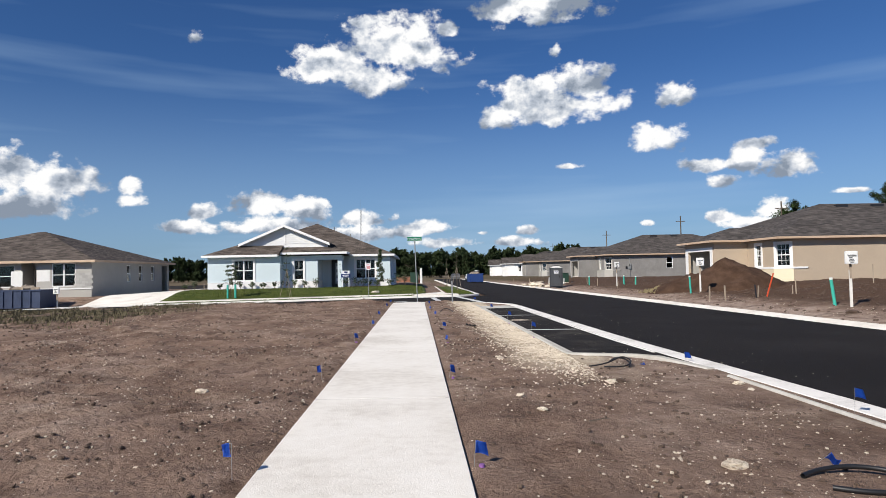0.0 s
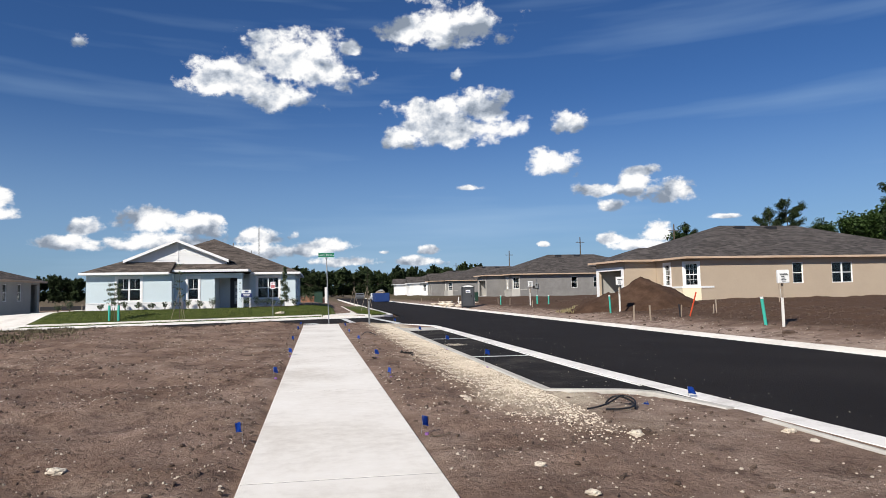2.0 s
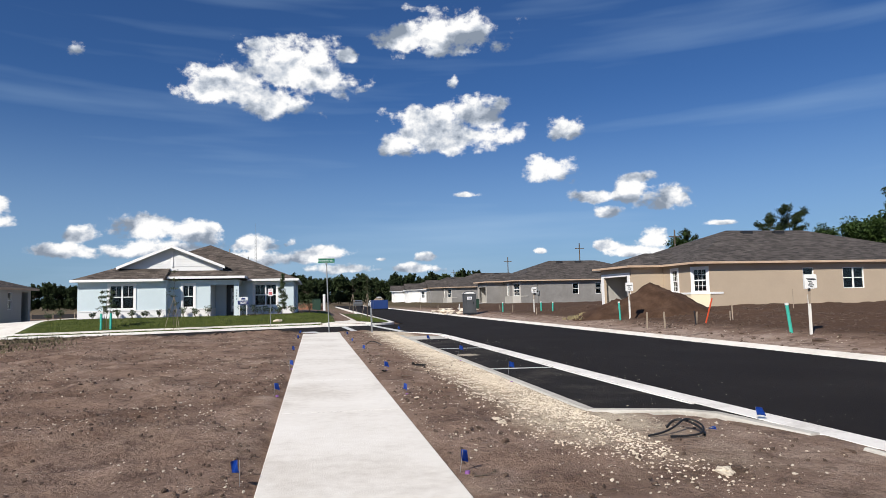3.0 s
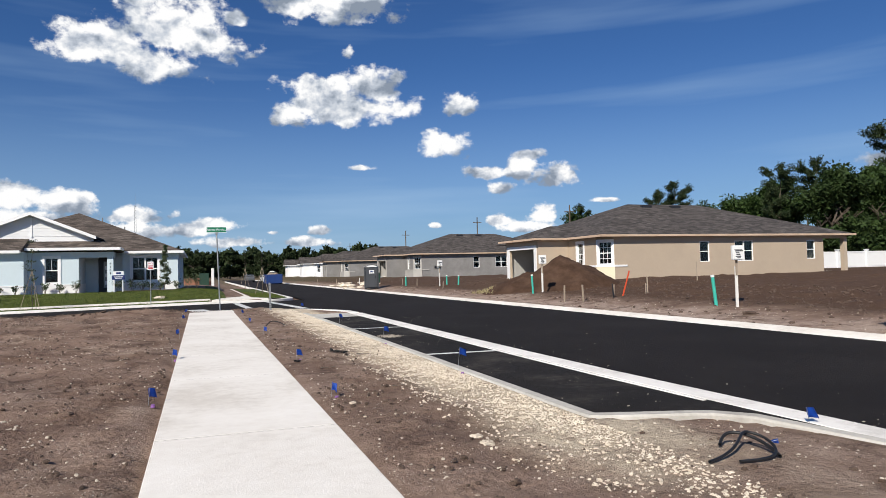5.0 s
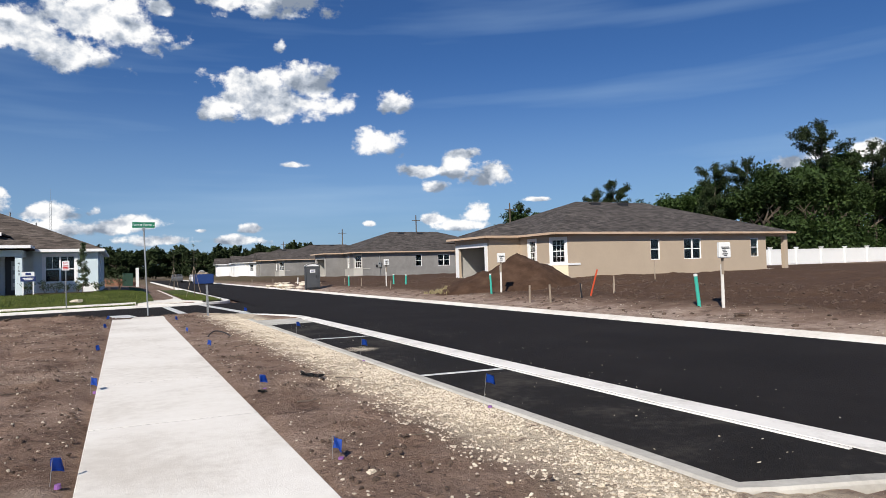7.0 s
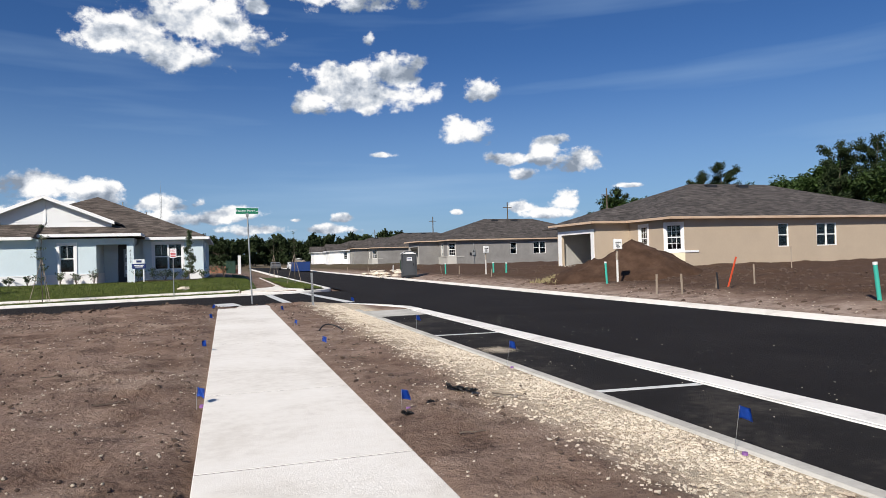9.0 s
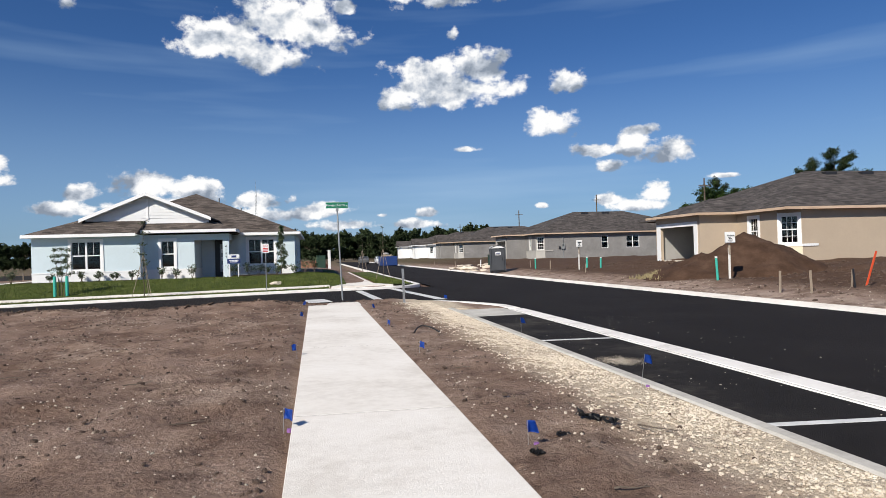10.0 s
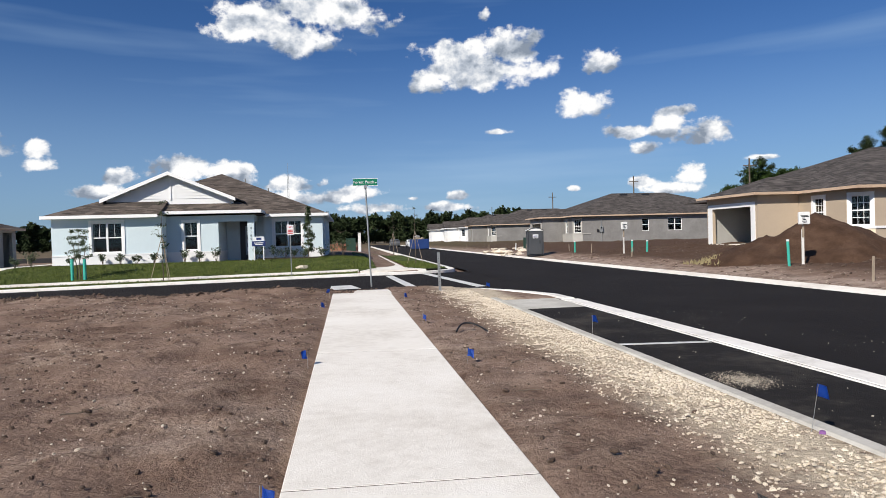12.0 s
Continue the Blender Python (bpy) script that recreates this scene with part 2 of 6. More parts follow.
def dirt_material():
    """Sandy brown fill: pale dried patches, shell flecks, a limerock strip along the parking bays, dark turned earth and dry weeds."""
    m = material("dirt", [(0.132, 0.082, 0.057), (0.212, 0.141, 0.104), (0.305, 0.214, 0.163)], 0.95, 0.55, 1.0, 14, spec=0.2, contrast=0.2)
    nt = m.node_tree
    N, L = nt.nodes.new, nt.links.new
    b = nt.nodes["Principled BSDF"]
    col = b.inputs["Base Color"].links[0].from_socket
    pos = N("ShaderNodeNewGeometry").outputs["Position"]
    xyz = N("ShaderNodeSeparateXYZ")
    L(pos, xyz.inputs[0])

    def m2(op, a, c, clamp=False):
        n = N("ShaderNodeMath")
        n.operation, n.use_clamp = op, clamp
        for i, v in enumerate((a, c)):
            if isinstance(v, (int, float)):
                n.inputs[i].default_value = v
            else:
                L(v, n.inputs[i])
        return n.outputs[0]

    def noise(s, det=5, rough=0.6):
        n = N("ShaderNodeTexNoise")
        L(pos, n.inputs["Vector"])
        n.inputs["Scale"].default_value, n.inputs["Detail"].default_value, n.inputs["Roughness"].default_value = s, det, rough
        return n.outputs["Fac"]

    def step(v, lo, hi, top=1.0):
        n = N("ShaderNodeMapRange")
        n.interpolation_type = "SMOOTHSTEP"
        L(v, n.inputs[0])
        n.inputs[1].default_value, n.inputs[2].default_value, n.inputs[4].default_value = lo, hi, top
        return n.outputs[0]

    def mix(c1, c2, f):
        n = N("ShaderNodeMixRGB")
        L(f, n.inputs[0])
        L(c1, n.inputs[1])
        n.inputs[2].default_value = (*c2, 1)
        return n.outputs[0]

    def band(v, a0, a1, b0, b1):
        return m2("MULTIPLY", step(v, a0, a1), m2("SUBTRACT", 1.0, step(v, b0, b1)))

    X, Y = xyz.outputs["X"], xyz.outputs["Y"]
    wob = m2("MULTIPLY", m2("SUBTRACT", noise(0.5), 0.5), 3.0)
    xw, yw = m2("ADD", X, wob), m2("ADD", Y, m2("MULTIPLY", wob, 2.0))
    grain = noise(2.2, 8, 0.7)
    # pale, dried crust
    col = mix(col, (0.40, 0.305, 0.235), m2("MULTIPLY", step(noise(0.34, 6, 0.66), 0.47, 0.64), step(grain, 0.35, 0.7, 0.8)))
    # turned, dark earth east of the road
    east = m2("MULTIPLY", step(xw, 14.8, 17.0), m2("SUBTRACT", 1.0, step(X, 70, 90)))
    col = mix(col, (0.080, 0.046, 0.029), m2("MULTIPLY", east, step(grain, 0.05, 0.5)))
    verge = band(xw, 11.6, 12.6, 13.9, 15.6)
    col = mix(col, (0.40, 0.31, 0.25), m2("MULTIPLY", verge, step(grain, 0.3, 0.62)))
    # limerock spread beside the parking bays
    lime = m2("MULTIPLY", band(m2("ADD", X, m2("MULTIPLY", wob, 0.35)), 1.75, 2.55, 3.3, 3.9), band(yw, 8.5, 12.0, 33.5, 35.0))
    col = mix(col, (0.62, 0.52, 0.385), m2("MULTIPLY", lime, step(noise(7, 9, 0.8), 0.30, 0.52)))
    # dry weeds
    weed = m2("MULTIPLY", m2("SUBTRACT", 1.0, step(xw, -13.5, -8.5)), band(yw, 20.0, 24.0, 34.0, 38.0))
    col = mix(col, (0.052, 0.044, 0.026), m2("MULTIPLY", weed, step(noise(1.2, 8, 0.7), 0.38, 0.56)))
    # darker clumps
    col = mix(col, (0.070, 0.041, 0.029), m2("MULTIPLY", step(noise(1.7, 9, 0.72), 0.51, 0.66, 0.7), m2("SUBTRACT", 1.0, lime)))
    # fine crumbs, light and dark
    crumb, grit = noise(30, 7, 0.78), noise(85, 4, 0.7)
    col = mix(col, (0.050, 0.032, 0.024), step(crumb, 0.57, 0.67, 0.55))
    col = mix(col, (0.37, 0.285, 0.225), m2("SUBTRACT", 0.65, step(crumb, 0.33, 0.43, 0.65)))
    col = mix(col, (0.060, 0.040, 0.030), step(grit, 0.58, 0.68, 0.35))
    # shell flecks
    v = N("ShaderNodeTexVoronoi")
    L(pos, v.inputs["Vector"])
    v.inputs["Scale"].default_value, v.inputs["Randomness"].default_value = 34, 1
    fleck = m2("MULTIPLY", m2("LESS_THAN", v.outputs["Distance"], 0.16), step(noise(1.1, 3), 0.5, 0.68))
    col = mix(col, (0.62, 0.56, 0.47), fleck)
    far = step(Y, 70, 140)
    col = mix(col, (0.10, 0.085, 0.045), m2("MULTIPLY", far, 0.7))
    L(col, b.inputs["Base Color"])
    for n in nt.nodes:
        if n.bl_idname == "ShaderNodeBump":
            n.inputs["Distance"].default_value = 0.055
    return m


DIRT = dirt_material()
CONCRETE = material("concrete", [(0.64, 0.59, 0.52), (0.78, 0.735, 0.665), (0.84, 0.80, 0.735)], 0.85, 0.6, 0.25, 60, spec=0.3, contrast=0.2)
KERB = material("kerb_concrete", [(0.36, 0.335, 0.295), (0.50, 0.475, 0.425), (0.62, 0.595, 0.54)], 0.85, 1.2, 0.3, 60, spec=0.3)
PAINT = material("road_paint", [(0.42, 0.42, 0.41), (0.62, 0.62, 0.6), (0.72, 0.72, 0.7)], 0.7, 3.0, 0.2, 80)
ASPHALT = material("asphalt", [(0.0135, 0.0115, 0.0112), (0.0180, 0.0155, 0.0150), (0.027, 0.0235, 0.0225)], 0.95, 0.35, 0.7, 120, spec=0.15)
BAY = material("dusty_asphalt", [(0.015, 0.013, 0.0125), (0.023, 0.0205, 0.0195), (0.075, 0.066, 0.056)], 0.95, 0.8, 0.7, 120, spec=0.15)
GRASS = material("lawn_grass", [(0.032, 0.050, 0.009), (0.066, 0.086, 0.018), (0.13, 0.135, 0.042)], 0.9, 1.6, 0.8, 60, spec=0.2)
BLADE = material("grass_blade", [(0.045, 0.070, 0.012), (0.085, 0.11, 0.023), (0.15, 0.155, 0.048)], 0.8, 6.0, spec=0.2)
WHITE = material("white_paint", shades((0.80, 0.80, 0.79), 0.03), 0.55, 1.0)
BLUE_WALL = material("pale_blue_stucco", shades((0.57, 0.66, 0.695), 0.05), 0.9, 0.7, 0.35, 70, spec=0.2)
BASE_WHITE = material("white_stucco", shades((0.78, 0.785, 0.78), 0.03), 0.9, 0.7, 0.35, 70, spec=0.2)
BEIGE = material("beige_stucco", shades((0.445, 0.36, 0.272), 0.05), 0.92, 0.6, 0.3, 70, spec=0.2)
CREAM = material("cream_stucco", shades((0.71, 0.62, 0.45), 0.05), 0.92, 0.8, 0.3, 70, spec=0.2)
GREY_RENDER = material("grey_render", [(0.18, 0.172, 0.165), (0.23, 0.222, 0.213), (0.29, 0.281, 0.272)], 0.95, 0.45, 0.3, 60, spec=0.2)
GREY_TRIM = material("grey_trim_render", shades((0.40, 0.385, 0.355), 0.08), 0.95, 0.6, 0.3, 60, spec=0.2)
FASCIA = material("raw_wood_fascia", [(0.40, 0.28, 0.19), (0.52, 0.38, 0.27), (0.62, 0.48, 0.36)], 0.8, 0.8, 0.2, 40, stretch=(1, 1, 6))
SHINGLE_BROWN = shingle_material("brown_shingle", [(0.065, 0.053, 0.045), (0.094, 0.078, 0.067), (0.13, 0.11, 0.096)])
SHINGLE_GREY = shingle_material("grey_shingle", [(0.055, 0.049, 0.045), (0.078, 0.069, 0.064), (0.105, 0.094, 0.087)])
GLASS = glass_material("window_glass", (0.42, 0.48, 0.48))
# near-black colour standing in for the dimness of unlit rooms
ROOM_SHADE = material("room_shade_paint", shades((0.022, 0.022, 0.022), 0.1), 0.95, 1.0)
DARK_DOOR = material("dark_door", shades((0.02, 0.02, 0.023), 0.15), 0.4, 2.0)
FROST = material("frosted_glass", shades((0.30, 0.33, 0.34), 0.08), 0.25, 6.0)
DRYWALL = material("garage_block", shades((0.34, 0.33, 0.31), 0.1), 0.95, 0.8, 0.3, 40)
METAL = material("galvanised_steel", shades((0.34, 0.35, 0.35), 0.12), 0.5, 3.0, metal=0.7)
SIGN_GREEN = material("sign_green", shades((0.005, 0.16, 0.085), 0.05), 0.4, 4.0)
SIGN_WHITE = material("sign_white", shades((0.8, 0.8, 0.8), 0.03), 0.4, 4.0)
SIGN_RED = material("sign_red", shades((0.5, 0.03, 0.03), 0.05), 0.45, 4.0)
NAVY = material("navy_panel", shades((0.02, 0.035, 0.14), 0.06), 0.5, 4.0)
WOOD = material("weathered_wood", [(0.20, 0.155, 0.11), (0.31, 0.25, 0.19), (0.42, 0.35, 0.27)], 0.9, 3.0, 0.4, 40, stretch=(1, 1, 0.15))
PALE_WOOD = material("white_washed_wood", [(0.52, 0.50, 0.46), (0.68, 0.66, 0.62), (0.76, 0.74, 0.70)], 0.85, 3.0, 0.3, 40, stretch=(1, 1, 0.15))
PVC_TEAL = material("teal_pipe", shades((0.045, 0.40, 0.31), 0.08), 0.45, 3.0)
PVC_WHITE = material("white_plastic", shades((0.74, 0.74, 0.72), 0.05), 0.45, 3.0)
ORANGE = material("orange_marker", shades((0.62, 0.085, 0.03), 0.08), 0.5, 3.0)
POTTY = material("dark_grey_plastic", shades((0.052, 0.056, 0.062), 0.12), 0.5, 1.5, 0.15, 40)
BLACK = material("black_rubber", shades((0.012, 0.012, 0.013), 0.2), 0.5, 6.0)
FLAG = material("blue_flag", shades((0.006, 0.070, 0.42), 0.12), 0.55, 8.0)
PURPLE = material("purple_cap", shades((0.22, 0.09, 0.28), 0.1), 0.5, 8.0)
STONE = material("pale_stone", [(0.42, 0.345, 0.265), (0.60, 0.52, 0.41), (0.74, 0.67, 0.56)], 0.95, 7.0, 0.5, 60, random_v=0.15)
CLOD = material("earth_clod", [(0.050, 0.032, 0.022), (0.090, 0.059, 0.042), (0.15, 0.104, 0.078)], 0.95, 7.0, 0.6, 50)
PILE = material("turned_earth", [(0.036, 0.019, 0.011), (0.066, 0.037, 0.023), (0.105, 0.063, 0.042)], 0.95, 1.4, 1.0, 18, spec=0.2)
BARK = material("bark", [(0.05, 0.037, 0.027), (0.10, 0.078, 0.058), (0.16, 0.13, 0.1)], 0.95, 3.0, 0.6, 20, stretch=(1, 1, 0.25))
LEAF = material("oak_leaf", [(0.013, 0.028, 0.006), (0.027, 0.052, 0.011), (0.058, 0.094, 0.021)], 0.7, 0.8, spec=0.25, random_v=0.18)
LEAF_PINE = material("pine_needles", [(0.014, 0.024, 0.009), (0.027, 0.042, 0.016), (0.05, 0.07, 0.027)], 0.8, 0.9, spec=0.2, random_v=0.15)
LEAF_FAR = material("far_leaf", [(0.015, 0.024, 0.010), (0.027, 0.040, 0.017), (0.048, 0.064, 0.028)], 0.85, 0.4, spec=0.1, random_v=0.2)
SHRUB = material("shrub_leaf", [(0.02, 0.035, 0.012), (0.045, 0.07, 0.025), (0.09, 0.11, 0.05)], 0.7, 5.0)
BLUE_BIN = material("blue_steel", [(0.012, 0.022, 0.05), (0.02, 0.036, 0.085), (0.04, 0.055, 0.1)], 0.6, 1.2, 0.1, 30)
BRIGHT_BLUE = material("blue_tarpaulin", shades((0.012, 0.04, 0.16), 0.15), 0.5, 2.0)
UTILITY_GREEN = material("utility_green", shades((0.018, 0.05, 0.032), 0.1), 0.5, 3.0)
GREY_METAL = material("grey_metal_box", shades((0.27, 0.28, 0.28), 0.08), 0.5, 3.0, metal=0.2)
VINYL = material("white_vinyl", shades((0.78, 0.78, 0.76), 0.03), 0.5, 1.0)
ORANGE_EARTH = material("red_earth", [(0.16, 0.065, 0.035), (0.22, 0.095, 0.055), (0.28, 0.14, 0.09)], 0.95, 1.0, 0.6, 20)
BLOCK = material("concrete_block", [(0.33, 0.32, 0.30), (0.42, 0.41, 0.39), (0.50, 0.49, 0.46)], 0.95, 0.8, 0.4, 50, random_v=0.12)
MULCH = material("dark_mulch", [(0.02, 0.013, 0.009), (0.04, 0.026, 0.018), (0.07, 0.047, 0.033)], 0.95, 4.0, 0.9, 40)


# ---- mesh helpers ----
def box(bm, x0, y0, z0, x1, y1, z1):
    v = [bm.verts.new(p) for p in ((x0, y0, z0), (x1, y0, z0), (x1, y1, z0), (x0, y1, z0), (x0, y0, z1), (x1, y0, z1), (x1, y1, z1), (x0, y1, z1))]
    for f in ((3, 2, 1, 0), (4, 5, 6, 7), (0, 1, 5, 4), (1, 2, 6, 5), (2, 3, 7, 6), (3, 0, 4, 7)):
        bm.faces.new([v[i] for i in f])
    return v


def tube(bm, a, b, r0, r1=None, n=8, caps=True):
    """A round bar from a to b."""
    r1 = r0 if r1 is None else r1
    a, b = Vector(a), Vector(b)
    d = (b - a).normalized()
    s = d.cross(Vector((0.3, 0.9, 0.2))).normalized()
    u = d.cross(s)
    rings = []
    for p, r in ((a, r0), (b, r1)):
        rings.append([bm.verts.new(p + r * (math.cos(k * math.tau / n) * s + math.sin(k * math.tau / n) * u)) for k in range(n)])
    for k in range(n):
        bm.faces.new((rings[0][k], rings[0][(k + 1) % n], rings[1][(k + 1) % n], rings[1][k]))
    if caps:
        bm.faces.new(rings[0][::-1])
        bm.faces.new(rings[1])


def prism(bm, outline, z0, z1):
    """A flat outline (counter-clockwise) raised from z0 to z1; either may be a function of x, y."""
    f0 = z0 if callable(z0) else (lambda x, y: z0)
    f1 = z1 if callable(z1) else (lambda x, y: z1)
    lo = [bm.verts.new((x, y, f0(x, y))) for x, y in outline]
    hi = [bm.verts.new((x, y, f1(x, y))) for x, y in outline]
    n = len(outline)
    bm.faces.new(lo[::-1])
    bm.faces.new(hi)
    for i in range(n):
        bm.faces.new((lo[i], lo[(i + 1) % n], hi[(i + 1) % n], hi[i]))


def finish(name, bm, mat, smooth=False, bevel=0.0):
    if bevel:
        bmesh.ops.bevel(bm, geom=bm.edges[:], offset=bevel, segments=2, affect="EDGES", clamp_overlap=True)
    bmesh.ops.recalc_face_normals(bm, faces=bm.faces[:])
    me = bpy.data.meshes.new(name)
    bm.to_mesh(me)
    bm.free()
    me.materials.append(mat)
    if smooth:
        me.shade_smooth()
    return new(name, me)


def part(name, bm, mat, parent, label="", smooth=False, bevel=0.0):
    """Links bm as one mesh under a thing or part, in the parent's own axes."""
    ob = finish(name, bm, mat, smooth, bevel)
    ob.parent = parent
    if label:
        tagged(ob, label)
    return ob


def thing(name, m, label, category, group="", kind=""):
    ob = new(name)
    ob.empty_display_size = 0.2
    ob.matrix_basis = m if isinstance(m, Matrix) else pose(*m)
    return tagged(ob, label, category, group, kind)


def solo(name, bm, mat, label, category, group="", kind="", m=None, smooth=False, bevel=0.0):
    ob = finish(name, bm, mat, smooth, bevel)
    if m is not None:
        ob.matrix_basis = m
    return tagged(ob, label, category, group, kind)


def B(*boxes):
    bm = bmesh.new()
    for b in boxes:
        box(bm, *b)
    return bm


def lettering(body, size, mat, parent, m, name="lettering"):
    """Built-in font, turned into a mesh; lies in its own xy plane."""
    cu = bpy.data.curves.new(name, "FONT")
    cu.body, cu.size, cu.extrude = body, size, 0.002
    cu.align_x, cu.align_y = "CENTER", "CENTER"
    tmp = bpy.data.objects.new("tmp", cu)
    scene.collection.objects.link(tmp)
    dg = bpy.context.evaluated_depsgraph_get()
    me = bpy.data.meshes.new_from_object(tmp.evaluated_get(dg))
    bpy.data.objects.remove(tmp)
    me.materials.clear()
    me.materials.append(mat)
    ob = new(name, me)
    ob.parent, ob.matrix_basis = parent, m
    return ob


# ---- the lie of the land ----
def smooth01(v, a, b):
    t = min(1, max(0, (v - a) / (b - a)))
    return t * t * (3 - 2 * t)


ROAD_W, ROAD_E = 5.0, 12.72
XS_NEAR, XS_FAR = 35.2, 43.1          # the side street's edges
SIDE_END = 3.6


def road_z(x, y):
    """The street falls across from its west gutter to its east kerb."""
    return -0.125 - 0.205 * (x - ROAD_W) / (ROAD_E - ROAD_W)


def side_z(x):
    """The side street falls away to the west."""
    return max(-0.13 + 0.0115 * min(0, x), -0.62) - 0.03


def land(x, y, rough=True):
    n = noise.fractal(Vector((x * 0.35, y * 0.35, 3.0)), 0.6, 2.0, 4) if rough else 0
    if x <= (ROAD_W + ROAD_E) / 2:
        path = 1 - smooth01(abs(x), 0.74, 0.82)
        lot = 0.014 * n * (1 - smooth01(x, 2.2, 2.8)) - 0.016 - 0.05 * smooth01(x, 1.2, 3.0) - 0.04 * smooth01(x, 3.0, 4.6)
        lot -= 0.07 * path + 0.010 * smooth01(x, 0.7, 0.9)
        lot += 0.065 * noise.fractal(Vector((x * 1.9, y * 1.9, 7.0)), 0.6, 2.0, 5) * (1 - path) * smooth01(abs(x), 0.85, 1.3) * (1 - smooth01(x, 2.2, 2.8))
        if x < -1.0:
            lot += 0.11 * n * smooth01(-x, 1.0, 3.0) * (1 - 0.6 * smooth01(y, 22, 31)) - 0.14 * smooth01(-x, 9, 20)
            lot += 0.07 * math.exp(-((y - 33.3) / 0.9) ** 2) * smooth01(-x, 0.9, 1.8) * (0.75 + 0.8 * n)
        sz = side_z(x) - 0.06
        lawn = sz + 0.06 + (0.33 - sz) * smooth01(y, 44.3, 51.0) if x < 3.4 else -0.1
        if x > -1:
            lawn = lawn * (1 - smooth01(x, -1, 3)) + (-0.04) * smooth01(x, -1, 3)
        if x < -17:
            lawn = lawn - 0.25 * smooth01(-x, 17, 24)
        z = lot
        if y > 33.6:
            z = lot + (sz - lot) * smooth01(y, 33.8, 35.4)
        if y > 43:
            z = lawn
        if y > 75:
            z = lawn * (1 - smooth01(y, 75, 110))
        if x > 2.85:
            xk = float(np.interp(y, (9.2, 10.5, 11.05, 11.32, 11.70, 11.78, 29.6, 29.75, 30.3, 31.2, 32.1, 32.95, 33.45, 33.5), (4.97, 4.70, 4.40, 4.16, 3.15, 3.10, 3.10, 4.70, 4.70, 4.40, 3.96, 3.38, 2.9, 2.85)))
            t = smooth01(x, xk + 0.02, xk + 0.12)
            z = z * (1 - t) + (road_z(ROAD_W, y) - 0.10) * t
        return z
    if x < 13.1:
        return road_z(min(x, ROAD_E), y) - 0.08 + 0.12 * smooth01(x, 12.9, 13.1)
    z = -0.285 + 0.30 * smooth01(x, 13.0, 16.8) + 0.40 * smooth01(x, 16.5, 23.5) * (0.45 + 0.55 * smooth01(y, 24, 40))
    z += n * (0.02 * smooth01(x, 13, 15) + 0.16 * smooth01(x, 15.5, 18) * (1 - smooth01(x, 60, 80)))
    return z


def steps(spans):
    out = []
    for a, b, s in spans:
        k = max(1, round((b - a) / s))
        out += [a + (b - a) * i / k for i in range(k)]
    return out + [spans[-1][1]]


def sheet(name, xs, ys, zf, mat, label, category, kind="structure", keep=None, thick=0.0):
    """A net of squares over xs, ys at height zf; keep(x, y) picks squares."""
    vs = [(x, y, zf(x, y)) for y in ys for x in xs]
    w = len(xs)
    fs = []
    for j in range(len(ys) - 1):
        for i in range(w - 1):
            if keep is None or keep((xs[i] + xs[i + 1]) / 2, (ys[j] + ys[j + 1]) / 2):
                fs.append((j * w + i, j * w + i + 1, (j + 1) * w + i + 1, (j + 1) * w + i))
    me = bpy.data.meshes.new(name)
    me.from_pydata(vs, [], fs)
    me.materials.append(mat)
    ob = new(name, me)
    me.shade_smooth()
    return tagged(ob, label, category, "", kind)


xs = steps([(-2600, -400, 550), (-400, -100, 60), (-100, -40, 12), (-40, -12, 1.0), (-12, 14, 0.16), (14, 40, 0.4), (40, 100, 6), (100, 400, 60), (400, 2600, 550)])
ys = steps([(-600, -60, 180), (-60, -6, 9), (-6, 2, 0.8), (2, 36, 0.16), (36, 56, 0.5), (56, 110, 3), (110, 300, 30), (300, 3600, 550)])
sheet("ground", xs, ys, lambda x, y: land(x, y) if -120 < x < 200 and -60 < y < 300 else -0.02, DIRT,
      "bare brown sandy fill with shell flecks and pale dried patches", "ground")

# roads
rys = steps([(-60, 0, 10), (0, 60, 1.5), (60, 190, 6)])
sheet("road", steps([(ROAD_W, ROAD_E, 0.7)]), rys, lambda x, y: road_z(x, y), ASPHALT, "fresh smooth black asphalt street", "road")
sheet("road_side", steps([(-120, -30, 6), (-30, 5.2, 0.9)]), steps([(34.3, XS_FAR, 0.8)]),
      lambda x, y: side_z(x) * (1 - smooth01(x, 1.5, 4.9)) + (road_z(ROAD_W, y) - 0.006) * smooth01(x, 1.5, 4.9) - 0.02 * (1 - smooth01(x, 4, 5)),
      ASPHALT, "black asphalt side street falling gently away", "road")


def ribbon(name, pts, w, top, depth, mat, label, cat="kerb", joint=0.0):
    """A concrete band of width w along pts, with real thickness; top(x, y, across) gives its height."""
    bm = bmesh.new()
    P = [Vector((x, y)) for x, y in pts]
    rows = []
    for i, p in enumerate(P):
        d = (P[min(i + 1, len(P) - 1)] - P[max(i - 1, 0)]).normalized()
        s = Vector((-d.y, d.x))
        row = []
        for k, (o, dz) in enumerate(((w / 2, -depth), (w / 2, -0.02), (w / 2 - 0.02, 0), (-w / 2 + 0.02, 0), (-w / 2, -0.02), (-w / 2, -depth))):
            q = p + s * o
            row.append(bm.verts.new((q.x, q.y, top(q.x, q.y, o / w + 0.5) + dz)))
        rows.append(row)
    for a, b in zip(rows, rows[1:]):
        for k in range(5):
            bm.faces.new((a[k], a[k + 1], b[k + 1], b[k]))
    for r in (rows[0], rows[-1]):
        bm.faces.new(r)
    return solo(name, bm, mat, label, cat, "", "structure")


